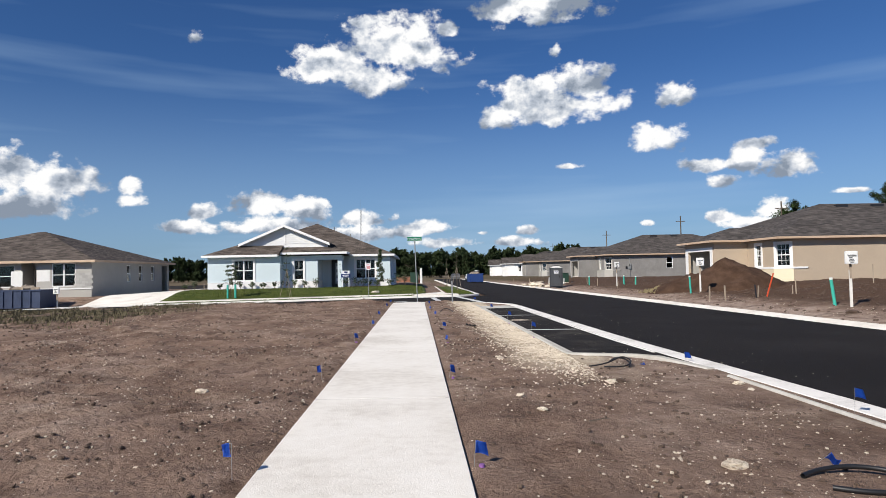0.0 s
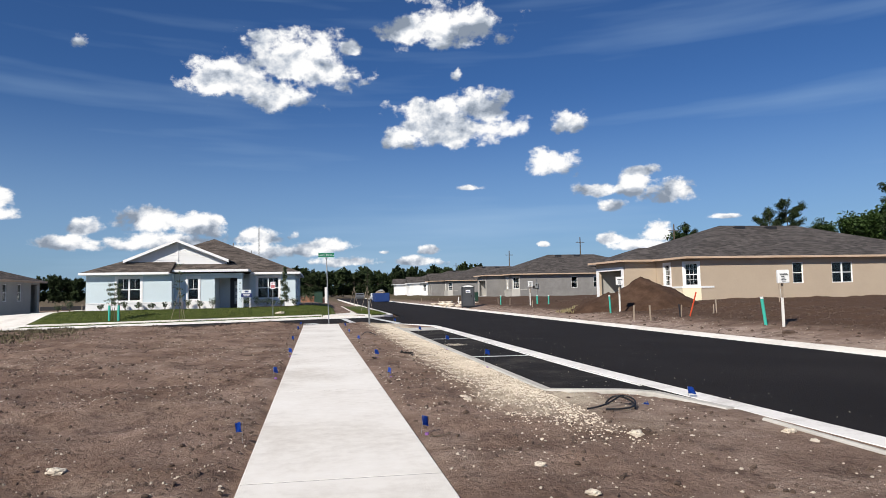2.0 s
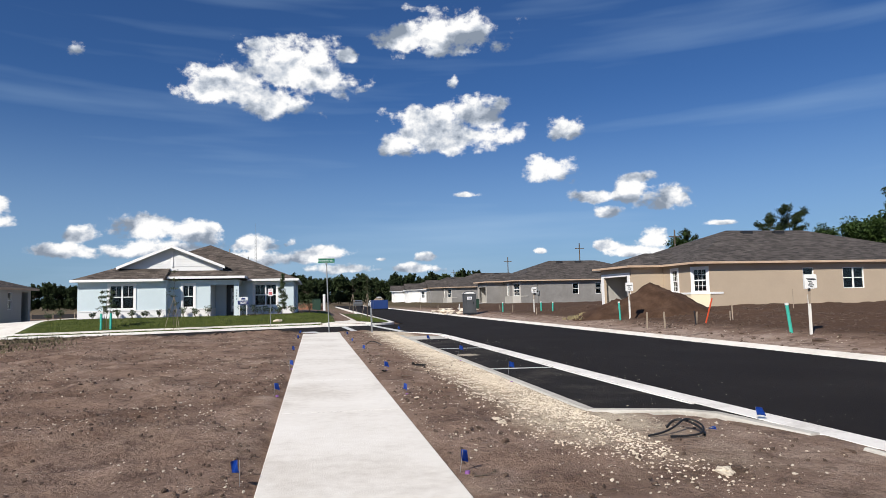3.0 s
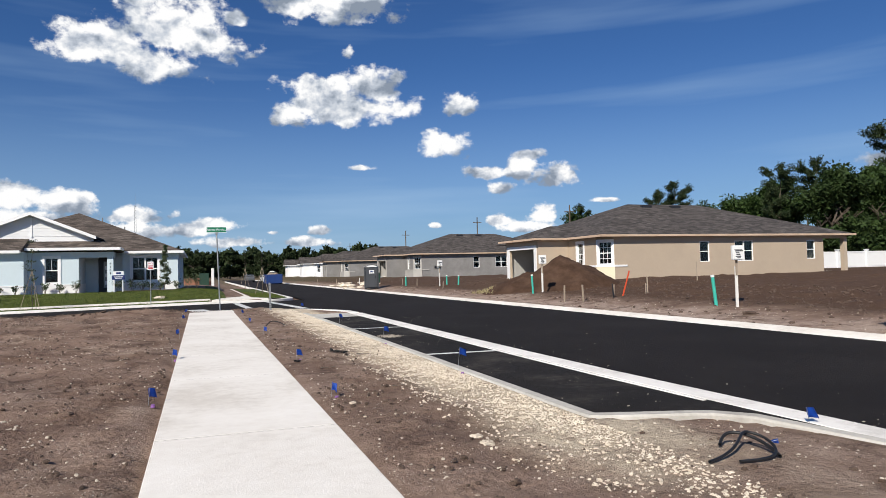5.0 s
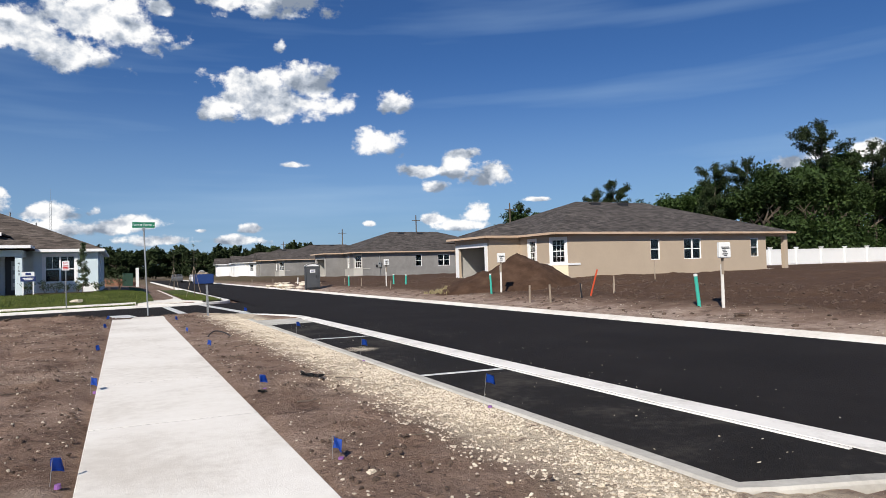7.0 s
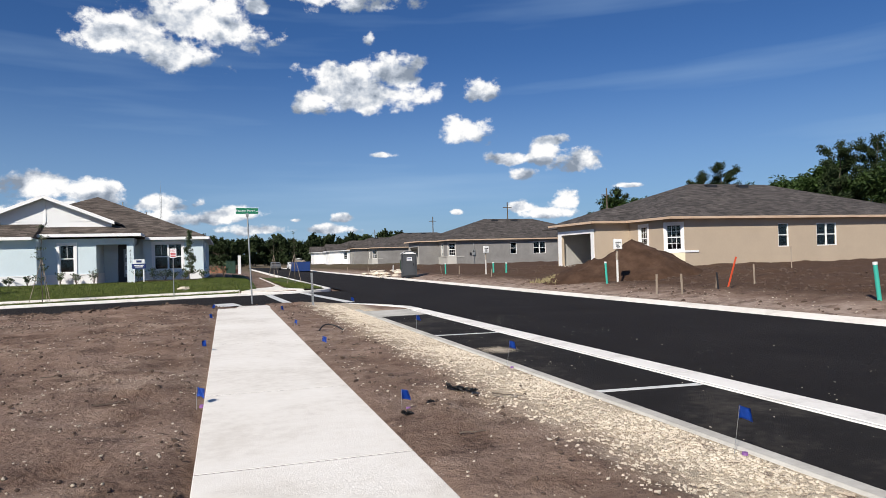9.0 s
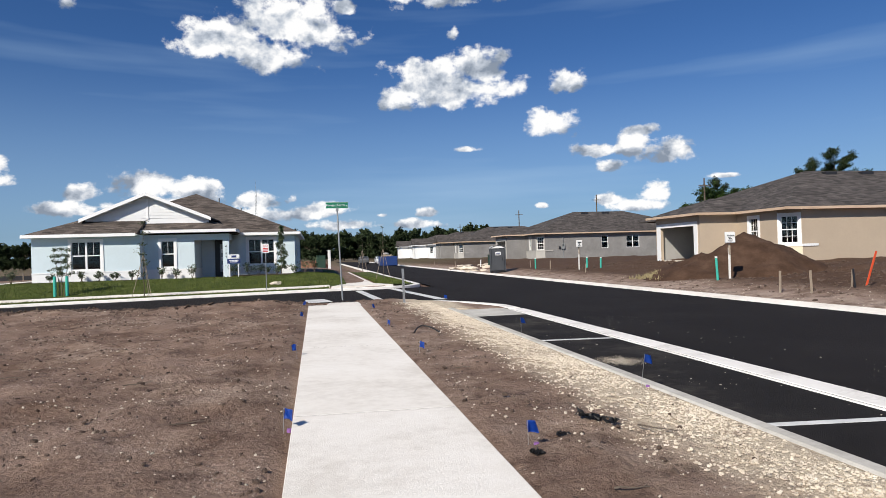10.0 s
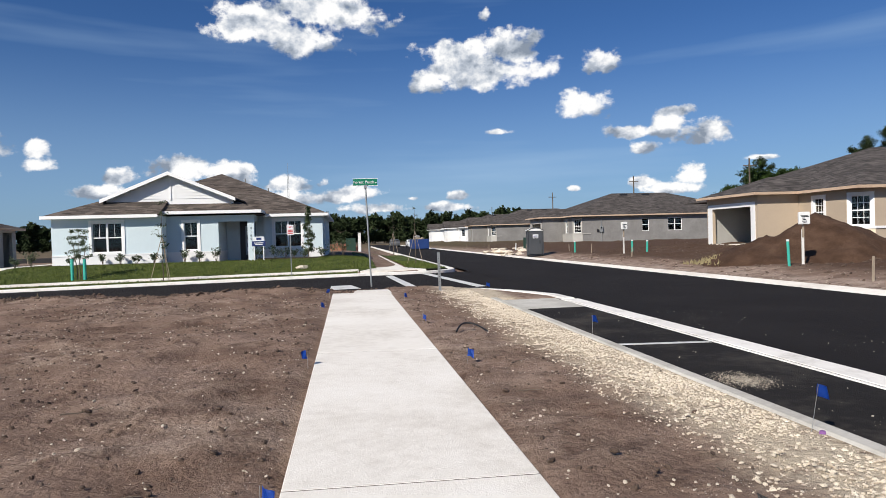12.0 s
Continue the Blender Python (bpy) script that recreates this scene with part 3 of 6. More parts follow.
def arc(cx, cy, r, a0, a1, n=10):
    return [(cx + r * math.cos(radians(a0 + (a1 - a0) * i / n)), cy + r * math.sin(radians(a0 + (a1 - a0) * i / n))) for i in range(n + 1)]


# ---- pavement and kerbs ----
def line(x0, y0, x1, y1, step=2.0):
    n = max(1, round(math.hypot(x1 - x0, y1 - y0) / step))
    return [(x0 + (x1 - x0) * i / n, y0 + (y1 - y0) * i / n) for i in range(n + 1)]


def slab(bm, x0, y0, x1, y1, zf, t=0.12, b=0.004):
    """A paving slab with a worn edge that follows zf."""
    ring = []
    for o, dz in ((0, -t), (0, -b), (b, 0)):
        ring.append([bm.verts.new((x, y, zf(x, y) + dz)) for x, y in ((x0 + o, y0 + o), (x1 - o, y0 + o), (x1 - o, y1 - o), (x0 + o, y1 - o))])
    for a, c in zip(ring, ring[1:]):
        for k in range(4):
            bm.faces.new((a[k], a[(k + 1) % 4], c[(k + 1) % 4], c[k]))
    bm.faces.new(ring[2])


pavement = thing("pavement", (0, 0, 0), "pale broom-finished concrete footpath cast in long slabs", "pavement", kind="structure")
walk_z = lambda x, y: -0.009 - 0.0118 * x
y0 = -6.0
for k, ln in enumerate((4.57, 4.6, 4.55, 4.57, 3.3, 2.7, 4.55, 4.6, 4.6)):
    bm = bmesh.new()
    slab(bm, -0.762, y0 + 0.004, 0.762, y0 + ln - 0.004, walk_z)
    part("slab", bm, CONCRETE, pavement)
    y0 += ln
    # added earth-coloured strip; its dark colour stands in for shade in the groove
    joint = bmesh.new()
    prism(joint, [(-0.758, y0 - 0.0075), (0.758, y0 - 0.0075), (0.758, y0 + 0.0075), (-0.758, y0 + 0.0075)], -0.1, lambda x, y: walk_z(x, y) - 0.0015)
    part("joint", joint, CLOD, pavement, "dark strip painting the shade in the joint between slabs")
WALK_END = y0
ramp = bmesh.new()
prism(ramp, [(-0.2, WALK_END + 0.01), (0.75, WALK_END + 0.01), (2.9, 32.9), (2.6, 33.3), (1.6, 33.45), (-0.1, 33.1), (-0.2, 32.6)],
      -0.3, lambda x, y: -0.018 - 0.025 * max(0, x))
part("kerb_ramp", ramp, CONCRETE, pavement)
# the footpath beyond the side street
for a, b, l, r in ((44.0, 46.6, 0.2, 3.2), (46.6, 51.2, 0.9, 2.42), (51.2, 55.8, 0.9, 2.42), (55.8, 60.4, 0.9, 2.42), (60.4, 66.0, 0.9, 2.42), (66.0, 71.0, 0.9, 2.42)):
    bm = bmesh.new()
    prism(bm, [(l, a), (r, a), (2.42 if a > 44.5 else 2.3, b), (0.9, b)], -0.3, lambda x, y: 0.0)
    part("slab", bm, CONCRETE, pavement)
# narrow footpath along the side street's lawn
verge_slabs = []
for k in range(16):
    bm = bmesh.new()
    xa, xb = 0.15 - 1.5 * (k + 1), 0.15 - 1.5 * k
    verge_slabs.append((bm, xa, xb))

ribbon("kerb_east", line(12.93, -60, 12.93, 190, 3), 0.46, lambda x, y, u: road_z(ROAD_E, y) + 0.012 + 0.085 * smooth01(x, 12.8, 13.1), 0.3, CONCRETE, "pale concrete mountable kerb along the street")
GUTTER = material("gutter_concrete", [(0.60, 0.57, 0.52), (0.80, 0.77, 0.72), (0.85, 0.82, 0.77)], 0.85, 1.6, 0.3, 60, spec=0.3)
gutter_pts = line(5.12, -60, 5.12, 6.0, 3) + line(5.11, 7.5, 4.93, 12.0, 0.9) + [(4.87, 14.0)] + line(4.85, 16.0, 4.85, 29.2, 3)
ribbon("gutter_west", gutter_pts, 0.37, lambda x, y, u: road_z(ROAD_W, y) + 0.012, 0.3, GUTTER, "pale concrete gutter band between street and parking bays")
ribbon("kerb_back", line(4.72, -60, 4.72, 9.2, 3), 0.075, lambda x, y, u: -0.088, 0.3, KERB, "narrow concrete kerb top showing through the dirt")
ribbon("kerb_corner", [(4.79, 29.2), (4.74, 30.3), (4.42, 31.2), (3.98, 32.1), (3.4, 32.95), (2.6, 33.45), (1.6, 33.6)], 0.28, lambda x, y, u: -0.085, 0.3, GUTTER, "pale concrete kerb turning the corner")
bay_z = lambda x, y: road_z(ROAD_W, y) + 0.004
ribbon("gutter_edge", [(4.70, 12.0), (4.63, 14.0)] + line(4.61, 16.0, 4.61, 29.2, 3), 0.075, lambda x, y, u: road_z(ROAD_W, y) + 0.014, 0.3, GUTTER, "thin concrete edge strip beside the gutter")
bm = bmesh.new()
prism(bm, [(4.86, 10.4), (4.76, 12.0), (4.69, 14.0), (4.67, 16.0), (4.67, 29.25), (4.57, 29.6), (3.12, 29.6), (3.12, 11.78), (4.16, 11.36), (4.46, 10.95)], -0.4, bay_z)
solo("parking_bay", bm, BAY, "dusty black asphalt parking bays with grey scuffs", "parking bay", kind="structure")
ribbon("kerb_bays", [(4.78, 9.9), (4.66, 10.45), (4.42, 11.05), (4.16, 11.33), (3.96, 11.42), (3.3, 11.66), (3.11, 11.75), (3.10, 11.95)] + line(3.10, 13, 3.10, 29.7, 2.0), 0.16, lambda x, y, u: -0.055 - 0.045 * (1 - smooth01(y, 10.2, 11.2)), 0.35, KERB, "low concrete flush kerb around the parking bays")
for xa, xb, yy in ((3.17, 4.55, 17.2), (3.17, 4.55, 22.98)):
    bm = bmesh.new()
    prism(bm, [(xa, yy - 0.05), (xb, yy - 0.22), (xb, yy - 0.12), (xa, yy + 0.05)], bay_z(xa, yy) - 0.01, bay_z(xa, yy) + 0.005)
    solo("parking_line", bm, PAINT, "worn white painted parking line on asphalt", "road marking", "parking lines", "structure")
bm = bmesh.new()
prism(bm, [(3.17, 27.6), (4.55, 27.6), (4.55, 29.58), (3.17, 29.58)], -0.3, lambda x, y: bay_z(x, y) + 0.006)
solo("concrete_apron", bm, KERB, "grey concrete apron at the end of the parking bays", "pavement", kind="structure")
# crossing lines and stop bar on the side street
side_at = lambda x, y: side_z(x) * (1 - smooth01(x, 1.5, 4.9)) + (road_z(ROAD_W, y) - 0.006) * smooth01(x, 1.5, 4.9) - 0.02 * (1 - smooth01(x, 4, 5))
for pts in ([(1.75, 35.3), (1.4, 42.6)], [(3.85, 33.9), (3.05, 42.9)]):
    ribbon("crossing_line", line(*pts[0], *pts[1], 0.8), 0.34, lambda x, y, u: side_at(x, y) + 0.008, 0.03, PAINT, "white painted crossing line on the side street", "road marking")
bm = bmesh.new()
prism(bm, [(-0.95, 35.9), (0.05, 35.9), (-0.25, 37.6), (-0.95, 37.6)], lambda x, y: side_at(x, y) - 0.02, lambda x, y: side_at(x, y) + 0.007)
solo("stop_bar", bm, PAINT, "white painted stop bar on black asphalt", "road marking", kind="structure")
bm = bmesh.new()
prism(bm, [(4.80, 29.3), (5.02, 29.3), (5.02, 34.36), (1.6, 34.36), (1.6, 33.62), (2.6, 33.5), (3.4, 33.0), (3.98, 32.15), (4.42, 31.25), (4.74, 30.35)],
      -0.5, lambda x, y: side_at(x, y) + 0.004)
solo("road_corner", bm, ASPHALT, "black asphalt filling the rounded street corner", "road", kind="structure")
# far kerb of the side street, turning into the street's west kerb
pts = line(-16.5, 43.25, 2.2, 43.25, 1.5) + arc(2.6, 45.2, 1.95, -88, 0, 9) + line(4.55, 46.5, 4.6, 150, 4)
ribbon("kerb_lawn", pts, 0.30, lambda x, y, u: (side_z(x) + 0.10 if y < 43.6 and x < 1.5 else max(side_z(x) + 0.10, road_z(ROAD_W, y) + 0.07)), 0.3, GUTTER, "pale concrete kerb around the lawn corner")
# drive
sheet("driveway", steps([(-26.4, -16.4, 0.5)]), steps([(43.0, 60.0, 0.5)]), lambda x, y: max(land(x, y, False), side_z(x) - 0.05) + 0.06, CONCRETE,
      "bright concrete driveway from the side street", "driveway", keep=lambda x, y: -22.9 - 3.4 * smooth01(-y, -46.5, -43) < x < -17.4 + 0.9 * smooth01(-y, -45.5, -43))

# lawn
lawn_xs = steps([(-17.4, 4.5, 0.5)])
lawn_ys = steps([(43.4, 72.0, 0.5)])


def lawn_keep(x, y):
    if x < -17.3 + 0.6 * smooth01(-y, -45, -43.4):
        return False
    if x > 0:
        if 0.8 < x < 2.5 and y < 71:
            return False
        return (x < 4.4 and y > 45.2) or (x < 3.2 and y > 44 and not 0.1 < x < 3.2)
    return y < 51.2 or (x > -2.0 and y < 58)


def lawn_z(x, y):
    z = land(x, y, False) + 0.05
    if x > 2.3:
        z = max(z, road_z(ROAD_W, y) + 0.06)
    return z


for bm, xa, xb in verge_slabs:
    prism(bm, [(xa + 0.004, 45.2), (xb - 0.004, 45.2), (xb - 0.004, 45.85), (xa + 0.004, 45.85)], -0.7, lambda x, y: lawn_z(x, y) + 0.035)
    part("slab", bm, CONCRETE, pavement)
sheet("lawn", lawn_xs, lawn_ys, lawn_z, GRASS, "newly laid green turf lawn with yellowing seams", "lawn", keep=lawn_keep)


# ---- buildings ----
def wall(bm, p, q, z0, z1, holes=(), thick=0.2):
    """A wall from p to q (its outer face on the right of the way from p to q), with holes (u0, u1, za, zb) measured along it."""
    p, q = Vector(p), Vector(q)
    d = q - p
    ln = d.length
    d /= ln
    s = Vector((-d.y, d.x)) * thick
    # ends drawn in a little, so that no two walls share a face at a corner
    cut = lambda u: min(max(u, 0.004), ln - 0.004)
    us = sorted({0, ln, *[h[0] for h in holes], *[h[1] for h in holes]})
    zs = sorted({z0, z1, *[h[2] for h in holes], *[h[3] for h in holes]})
    for ua, ub in zip(us, us[1:]):
        run = None
        for za, zb in zip(zs, zs[1:]):
            um, zm = (ua + ub) / 2, (za + zb) / 2
            if any(h[0] < um < h[1] and h[2] < zm < h[3] for h in holes):
                continue
            a, b = p + d * cut(ua), p + d * cut(ub)
            o = [(a.x, a.y), (b.x, b.y), (b.x + s.x, b.y + s.y), (a.x + s.x, a.y + s.y)]
            prism(bm, o, za, zb)
    bmesh.ops.remove_doubles(bm, verts=bm.verts[:], dist=0.0005)


def window(parent, p, q, u0, u1, za, zb, cols=1, rows=1, trim=0.0, trim_mat=None, frame_mat=None, split=1):
    """A sash window in the wall p-q: frame, meeting rail, muntins, panes; split: sashes side by side."""
    frame_mat = frame_mat or WHITE
    p, q = Vector(p), Vector(q)
    ang = math.degrees(math.atan2(q.y - p.y, q.x - p.x))
    d = (q - p).normalized()
    o = p + d * u0
    w, h = u1 - u0, zb - za
    win = new("window")
    win.parent = parent
    win.matrix_basis = pose(o.x, o.y, za, 0, 0, ang)
    f = 0.055
    bm = B((0, 0.03, 0, f, 0.12, h), (w - f, 0.03, 0, w, 0.12, h), (f, 0.03, 0, w - f, 0.12, f), (f, 0.03, h - f, w - f, 0.12, h))
    for k in range(1, split):
        box(bm, w * k / split - 0.05, 0.03, f, w * k / split + 0.05, 0.12, h - f)
    part("frame", bm, frame_mat, win)
    rail = B((f, 0.045, h / 2 - 0.03, w - f, 0.11, h / 2 + 0.03))
    part("meeting_rail", rail, frame_mat, win)
    for k in range(split):
        a, b = w * k / split + 0.05, w * (k + 1) / split - 0.05
        for lo, hi, yy in ((f, h / 2 - 0.03, 0.09), (h / 2 + 0.03, h - f, 0.07)):
            if cols > 1 and (lo > 0.2 or rows > 1):
                mb = bmesh.new()
                for c in range(1, cols):
                    box(mb, a + (b - a) * c / cols - 0.011, yy - 0.012, lo, a + (b - a) * c / cols + 0.011, yy - 0.004, hi)
                for r in range(1, rows):
                    box(mb, a, yy - 0.013, lo + (hi - lo) * r / rows - 0.011, b, yy - 0.005, lo + (hi - lo) * r / rows + 0.011)
                part("muntin", mb, frame_mat, win)
            g = part("pane", B((a - 0.01, yy, lo - 0.01, b + 0.01, yy + 0.006, hi + 0.01)), GLASS, win)
            g.visible_shadow = False
    if trim:
        t = trim
        part("surround", B((-t, -0.04, -t, 0.01, 0.05, h + t), (w - 0.01, -0.04, -t, w + t, 0.05, h + t), (0.01, -0.04, h - 0.01, w - 0.01, 0.05, h + t),
                           (0.01, -0.04, -t, w - 0.01, 0.05, 0.01)), trim_mat, win)
    return win


def hip_roof(bm, x0, y0, x1, y1, ze, pitch, t=0.06):
    """A hip roof: the ridge runs along the longer side; a closed solid."""
    w, l = x1 - x0, y1 - y0
    r = min(w, l) / 2
    zr = ze + pitch * r
    if w >= l:
        ridge = [(x0 + r, (y0 + y1) / 2), (x1 - r, (y0 + y1) / 2)]
    else:
        ridge = [((x0 + x1) / 2, y0 + r), ((x0 + x1) / 2, y1 - r)]
    lo = [bm.verts.new((x, y, ze - t)) for x, y in ((x0, y0), (x1, y0), (x1, y1), (x0, y1))]
    hi = [bm.verts.new((x, y, ze)) for x, y in ((x0, y0), (x1, y0), (x1, y1), (x0, y1))]
    a, b = (bm.verts.new((*p, zr)) for p in ridge)
    for k in range(4):
        bm.faces.new((lo[k], lo[(k + 1) % 4], hi[(k + 1) % 4], hi[k]))
    bm.faces.new(lo[::-1])
    if w >= l:
        fs = ((hi[0], hi[1], b, a), (hi[1], hi[2], b), (hi[2], hi[3], a, b), (hi[3], hi[0], a))
    else:
        fs = ((hi[0], hi[1], a), (hi[1], hi[2], b, a), (hi[2], hi[3], b), (hi[3], hi[0], a, b))
    for f in fs:
        bm.faces.new(f)
    return a.co.copy(), b.co.copy()


def fascia(bm, x0, y0, x1, y1, zt, h=0.17, t=0.035, sides="swne"):
    if "s" in sides:
        box(bm, x0 - t, y0 - t, zt - h, x1 + t, y0, zt)
    if "n" in sides:
        box(bm, x0 - t, y1, zt - h, x1 + t, y1 + t, zt)
    if "w" in sides:
        box(bm, x0 - t, y0, zt - h, x0, y1, zt)
    if "e" in sides:
        box(bm, x1, y0, zt - h, x1 + t, y1, zt)


def blue_house():
    z0, zt = 0.30, 3.02
    h = thing("house", (0, 0, 0), "single-storey pale blue stucco house with white base and brown roof", "house")
    LW, MW, RW = 51.95, 52.85, 54.9
    segs = [
        ((-16.0, LW), (-10.35, LW), [(2.02, 3.58, 1.09, 2.71)]),
        ((-10.35, LW), (-10.35, MW), []),
        ((-10.35, MW), (-7.55, MW), [(0.92, 1.68, 1.09, 2.68)]),
        ((-7.55, MW), (-7.55, 55.3), []),
        ((-7.55, 55.3), (-5.3, 55.3), [(0.78, 1.72, z0, 2.72)]),
        ((-5.3, 55.3), (-5.3, RW), []),
        ((-5.3, RW), (-1.8, RW), [(0.62, 2.24, 1.1, 2.71)]),
        ((-1.8, RW), (-1.8, 70.0), [(3, 3.9, 1.3, 2.7)]),
        ((-1.8, 70.0), (-16.0, 70.0), []),
        ((-16.0, 70.0), (-16.0, LW), []),
    ]
    for p, q, holes in segs:
        bm = bmesh.new()
        lowered = [(a, b, za, zb) for a, b, za, zb in holes]
        wall(bm, p, q, z0 - 0.9, zt, lowered)
        part("wall", bm, BLUE_WALL, h)
        # white band along the foot, proud of the wall
        ln = (Vector(q) - Vector(p)).length
        d = (Vector(q) - Vector(p)).normalized()
        nrm = Vector((d.y, -d.x)) * 0.02
        if ln > 1 and p[1] < 56 and not (p[1] == 55.3):
            bm = bmesh.new()
            wall(bm, Vector(p) + nrm, Vector(q) + nrm, z0 - 0.9, 0.93, [], 0.018)
            wall(bm, Vector(p) + nrm * 2.2, Vector(q) + nrm * 2.2, 0.93, 1.0, [], 0.05)
            part("base_band", bm, BASE_WHITE, h, "white stucco base band")
    # porch post and beam
    part("porch_post", B((-5.95, 52.85, z0 - 0.1, -5.58, 53.2, 2.66)), BLUE_WALL, h, bevel=0.01)
    part("porch_beam", B((-7.55, 52.85, 2.66, -5.58, 53.15, zt), (-5.95, 53.15, 2.66, -5.65, 55.2, zt)), BLUE_WALL, h)
    part("porch_floor", B((-7.5, 52.6, z0 - 0.4, -5.4, 55.3, z0 + 0.04)), CONCRETE, h)
    part("porch_step", B((-7.3, 51.6, z0 - 0.4, -5.6, 52.58, z0 - 0.0)), CONCRETE, h)
    # floor and backing wall coloured near-black, room shade put into the paint
    part("floor_slab", B((-15.8, 52.2, z0 - 0.4, -2.0, 69.8, z0 + 0.0)), ROOM_SHADE, h)
    part("inner_wall", B((-15.7, 57.2, z0, -2.1, 57.3, zt)), ROOM_SHADE, h)
    # front door
    door = new("door")
    door.parent = h
    door.matrix_basis = pose(-6.77, 55.34, z0 + 0.04)
    part("leaf", B((0.02, 0, 0, 0.92, 0.05, 2.36)), DARK_DOOR, door, "black front door", bevel=0.008)
    part("glazing", B((0.32, -0.012, 0.35, 0.62, -0.001, 2.1)), FROST, door, "frosted oval-patterned glass")
    for k in range(3):
        part("ornament", B((0.4, -0.02, 0.55 + 0.5 * k, 0.54, -0.013, 0.8 + 0.5 * k)), SIGN_WHITE, door)
    part("handle", B((0.8, -0.06, 0.95, 0.83, -0.001, 1.15)), METAL, door)
    window(h, segs[0][0], segs[0][1], 2.02, 3.58, 1.09, 2.71, 2, 1, 0.14, WHITE, split=2)
    window(h, segs[2][0], segs[2][1], 0.92, 1.68, 1.09, 2.68, 2, 1, 0.13, WHITE)
    window(h, segs[6][0], segs[6][1], 0.62, 2.24, 1.1, 2.71, 2, 1, 0.14, WHITE, split=2)
    window(h, segs[7][0], segs[7][1], 3, 3.9, 1.3, 2.7, 1, 1, 0.1, WHITE)
    # roofs
    bm = bmesh.new()
    hip_roof(bm, -16.35, 54.5, -1.45, 70.4, 3.1, 0.43)
    part("roof", bm, SHINGLE_BROWN, h, "brown shingle hip roof")
    def wing(pts, faces, name):
        bm = bmesh.new()
        v = [bm.verts.new(q) for q in pts]
        for f in faces:
            bm.faces.new([v[i] for i in f])
        part(name, bm, SHINGLE_BROWN, h)
    solid_faces = ((3, 2, 1, 0), (0, 1, 5, 4), (1, 2, 6, 5), (2, 3, 7, 6), (3, 0, 4, 7), (4, 5, 9, 8), (7, 4, 8, 11), (6, 7, 11, 10), (5, 6, 10, 9), (8, 9, 10, 11))
    wing([(-16.33, 51.52, 3.04), (-10.4, 51.52, 3.04), (-10.4, 64.5, 3.04), (-16.33, 64.5, 3.04), (-16.33, 51.52, 3.1), (-10.4, 51.52, 3.1), (-10.4, 64.5, 3.1), (-16.33, 64.5, 3.1),
          (-11.35, 56.5, 5.14), (-10.4, 56.5, 5.14), (-10.4, 59.5, 5.14), (-11.35, 59.5, 5.14)], solid_faces, "roof")
    wing([(-10.4, 52.35, 3.2), (-5.2, 52.35, 3.2), (-5.2, 62.0, 3.2), (-10.4, 62.0, 3.2), (-10.4, 52.35, 3.27), (-5.2, 52.35, 3.27), (-5.2, 62.0, 3.27), (-10.4, 62.0, 3.27),
          (-10.4, 56.6, 5.0), (-9.45, 56.6, 5.0), (-9.45, 57.8, 5.0), (-10.4, 57.8, 5.0)], solid_faces, "porch_roof")
    bm = bmesh.new()
    fascia(bm, -16.33, 51.52, -10.5, 58, 3.115, sides="sw")
    part("fascia", bm, WHITE, h)
    bm = bmesh.new()
    fascia(bm, -10.55, 52.35, -5.15, 54.4, 3.285, sides="sew")
    part("fascia", bm, WHITE, h)
    bm = bmesh.new()
    fascia(bm, -5.1, 54.5, -1.45, 70.4, 3.115, sides="se")
    part("fascia", bm, WHITE, h)
    part("soffit", B((-16.3, 51.5, 3.0, -10.4, 52.2, 3.03), (-5.2, 54.5, 3.0, -1.5, 55.2, 3.03), (-1.95, 55.2, 3.0, -1.5, 70.3, 3.03), (-10.5, 52.4, 3.12, -5.2, 53.2, 3.15)), WHITE, h)
    # gable
    gx, gy, gz, hw, gb = -10.25, 53.5, 5.55, 3.65, 4.02
    bm = bmesh.new()
    for s in (-1, 1):
        v = [bm.verts.new(p) for p in ((gx, gy - 0.45, gz), (gx + s * hw, gy - 0.45, gb), (gx + s * hw, 60, gb), (gx, 60, gz),
                                       (gx, gy - 0.45, gz - 0.09), (gx + s * hw, gy - 0.45, gb - 0.09), (gx + s * hw, 60, gb - 0.09), (gx, 60, gz - 0.09))]
        for f in ((0, 1, 2, 3), (7, 6, 5, 4), (0, 4, 5, 1), (1, 5, 6, 2), (2, 6, 7, 3), (3, 7, 4, 0)):
            bm.faces.new([v[i] for i in f])
    part("gable_roof", bm, SHINGLE_BROWN, h)
    bm = bmesh.new()
    for s in (-1, 1):
        v = [bm.verts.new(p) for y in (gy - 0.49, gy - 0.452) for p in ((gx, y, gz + 0.02), (gx + s * hw, y, gb + 0.02), (gx + s * hw, y, gb - 0.18), (gx, y, gz - 0.18))]
        for f in ((0, 1, 2, 3), (4, 5, 6, 7), (0, 1, 5, 4), (1, 2, 6, 5), (2, 3, 7, 6), (3, 0, 4, 7)):
            bm.faces.new([v[i] for i in f])
    part("bargeboard", bm, WHITE, h, "white painted bargeboards")
    bm = bmesh.new()
    v = [bm.verts.new(p) for y in (gy, gy + 0.15) for p in ((gx - hw + 0.2, y, 3.6), (gx + hw - 0.2, y, 3.6), (gx + hw - 0.2, y, gb), (gx, y, gz - 0.08), (gx - hw + 0.2, y, gb))]
    bm.faces.new(v[:5])
    bm.faces.new(v[5:][::-1])
    for k in range(5):
        bm.faces.new((v[k], v[(k + 1) % 5], v[5 + (k + 1) % 5], v[5 + k]))
    part("gable_wall", bm, BASE_WHITE, h)
    for k in range(8):
        z = 4.05 + 0.17 * k
        half = (gz - 0.15 - z) / ((gz - gb) / hw)
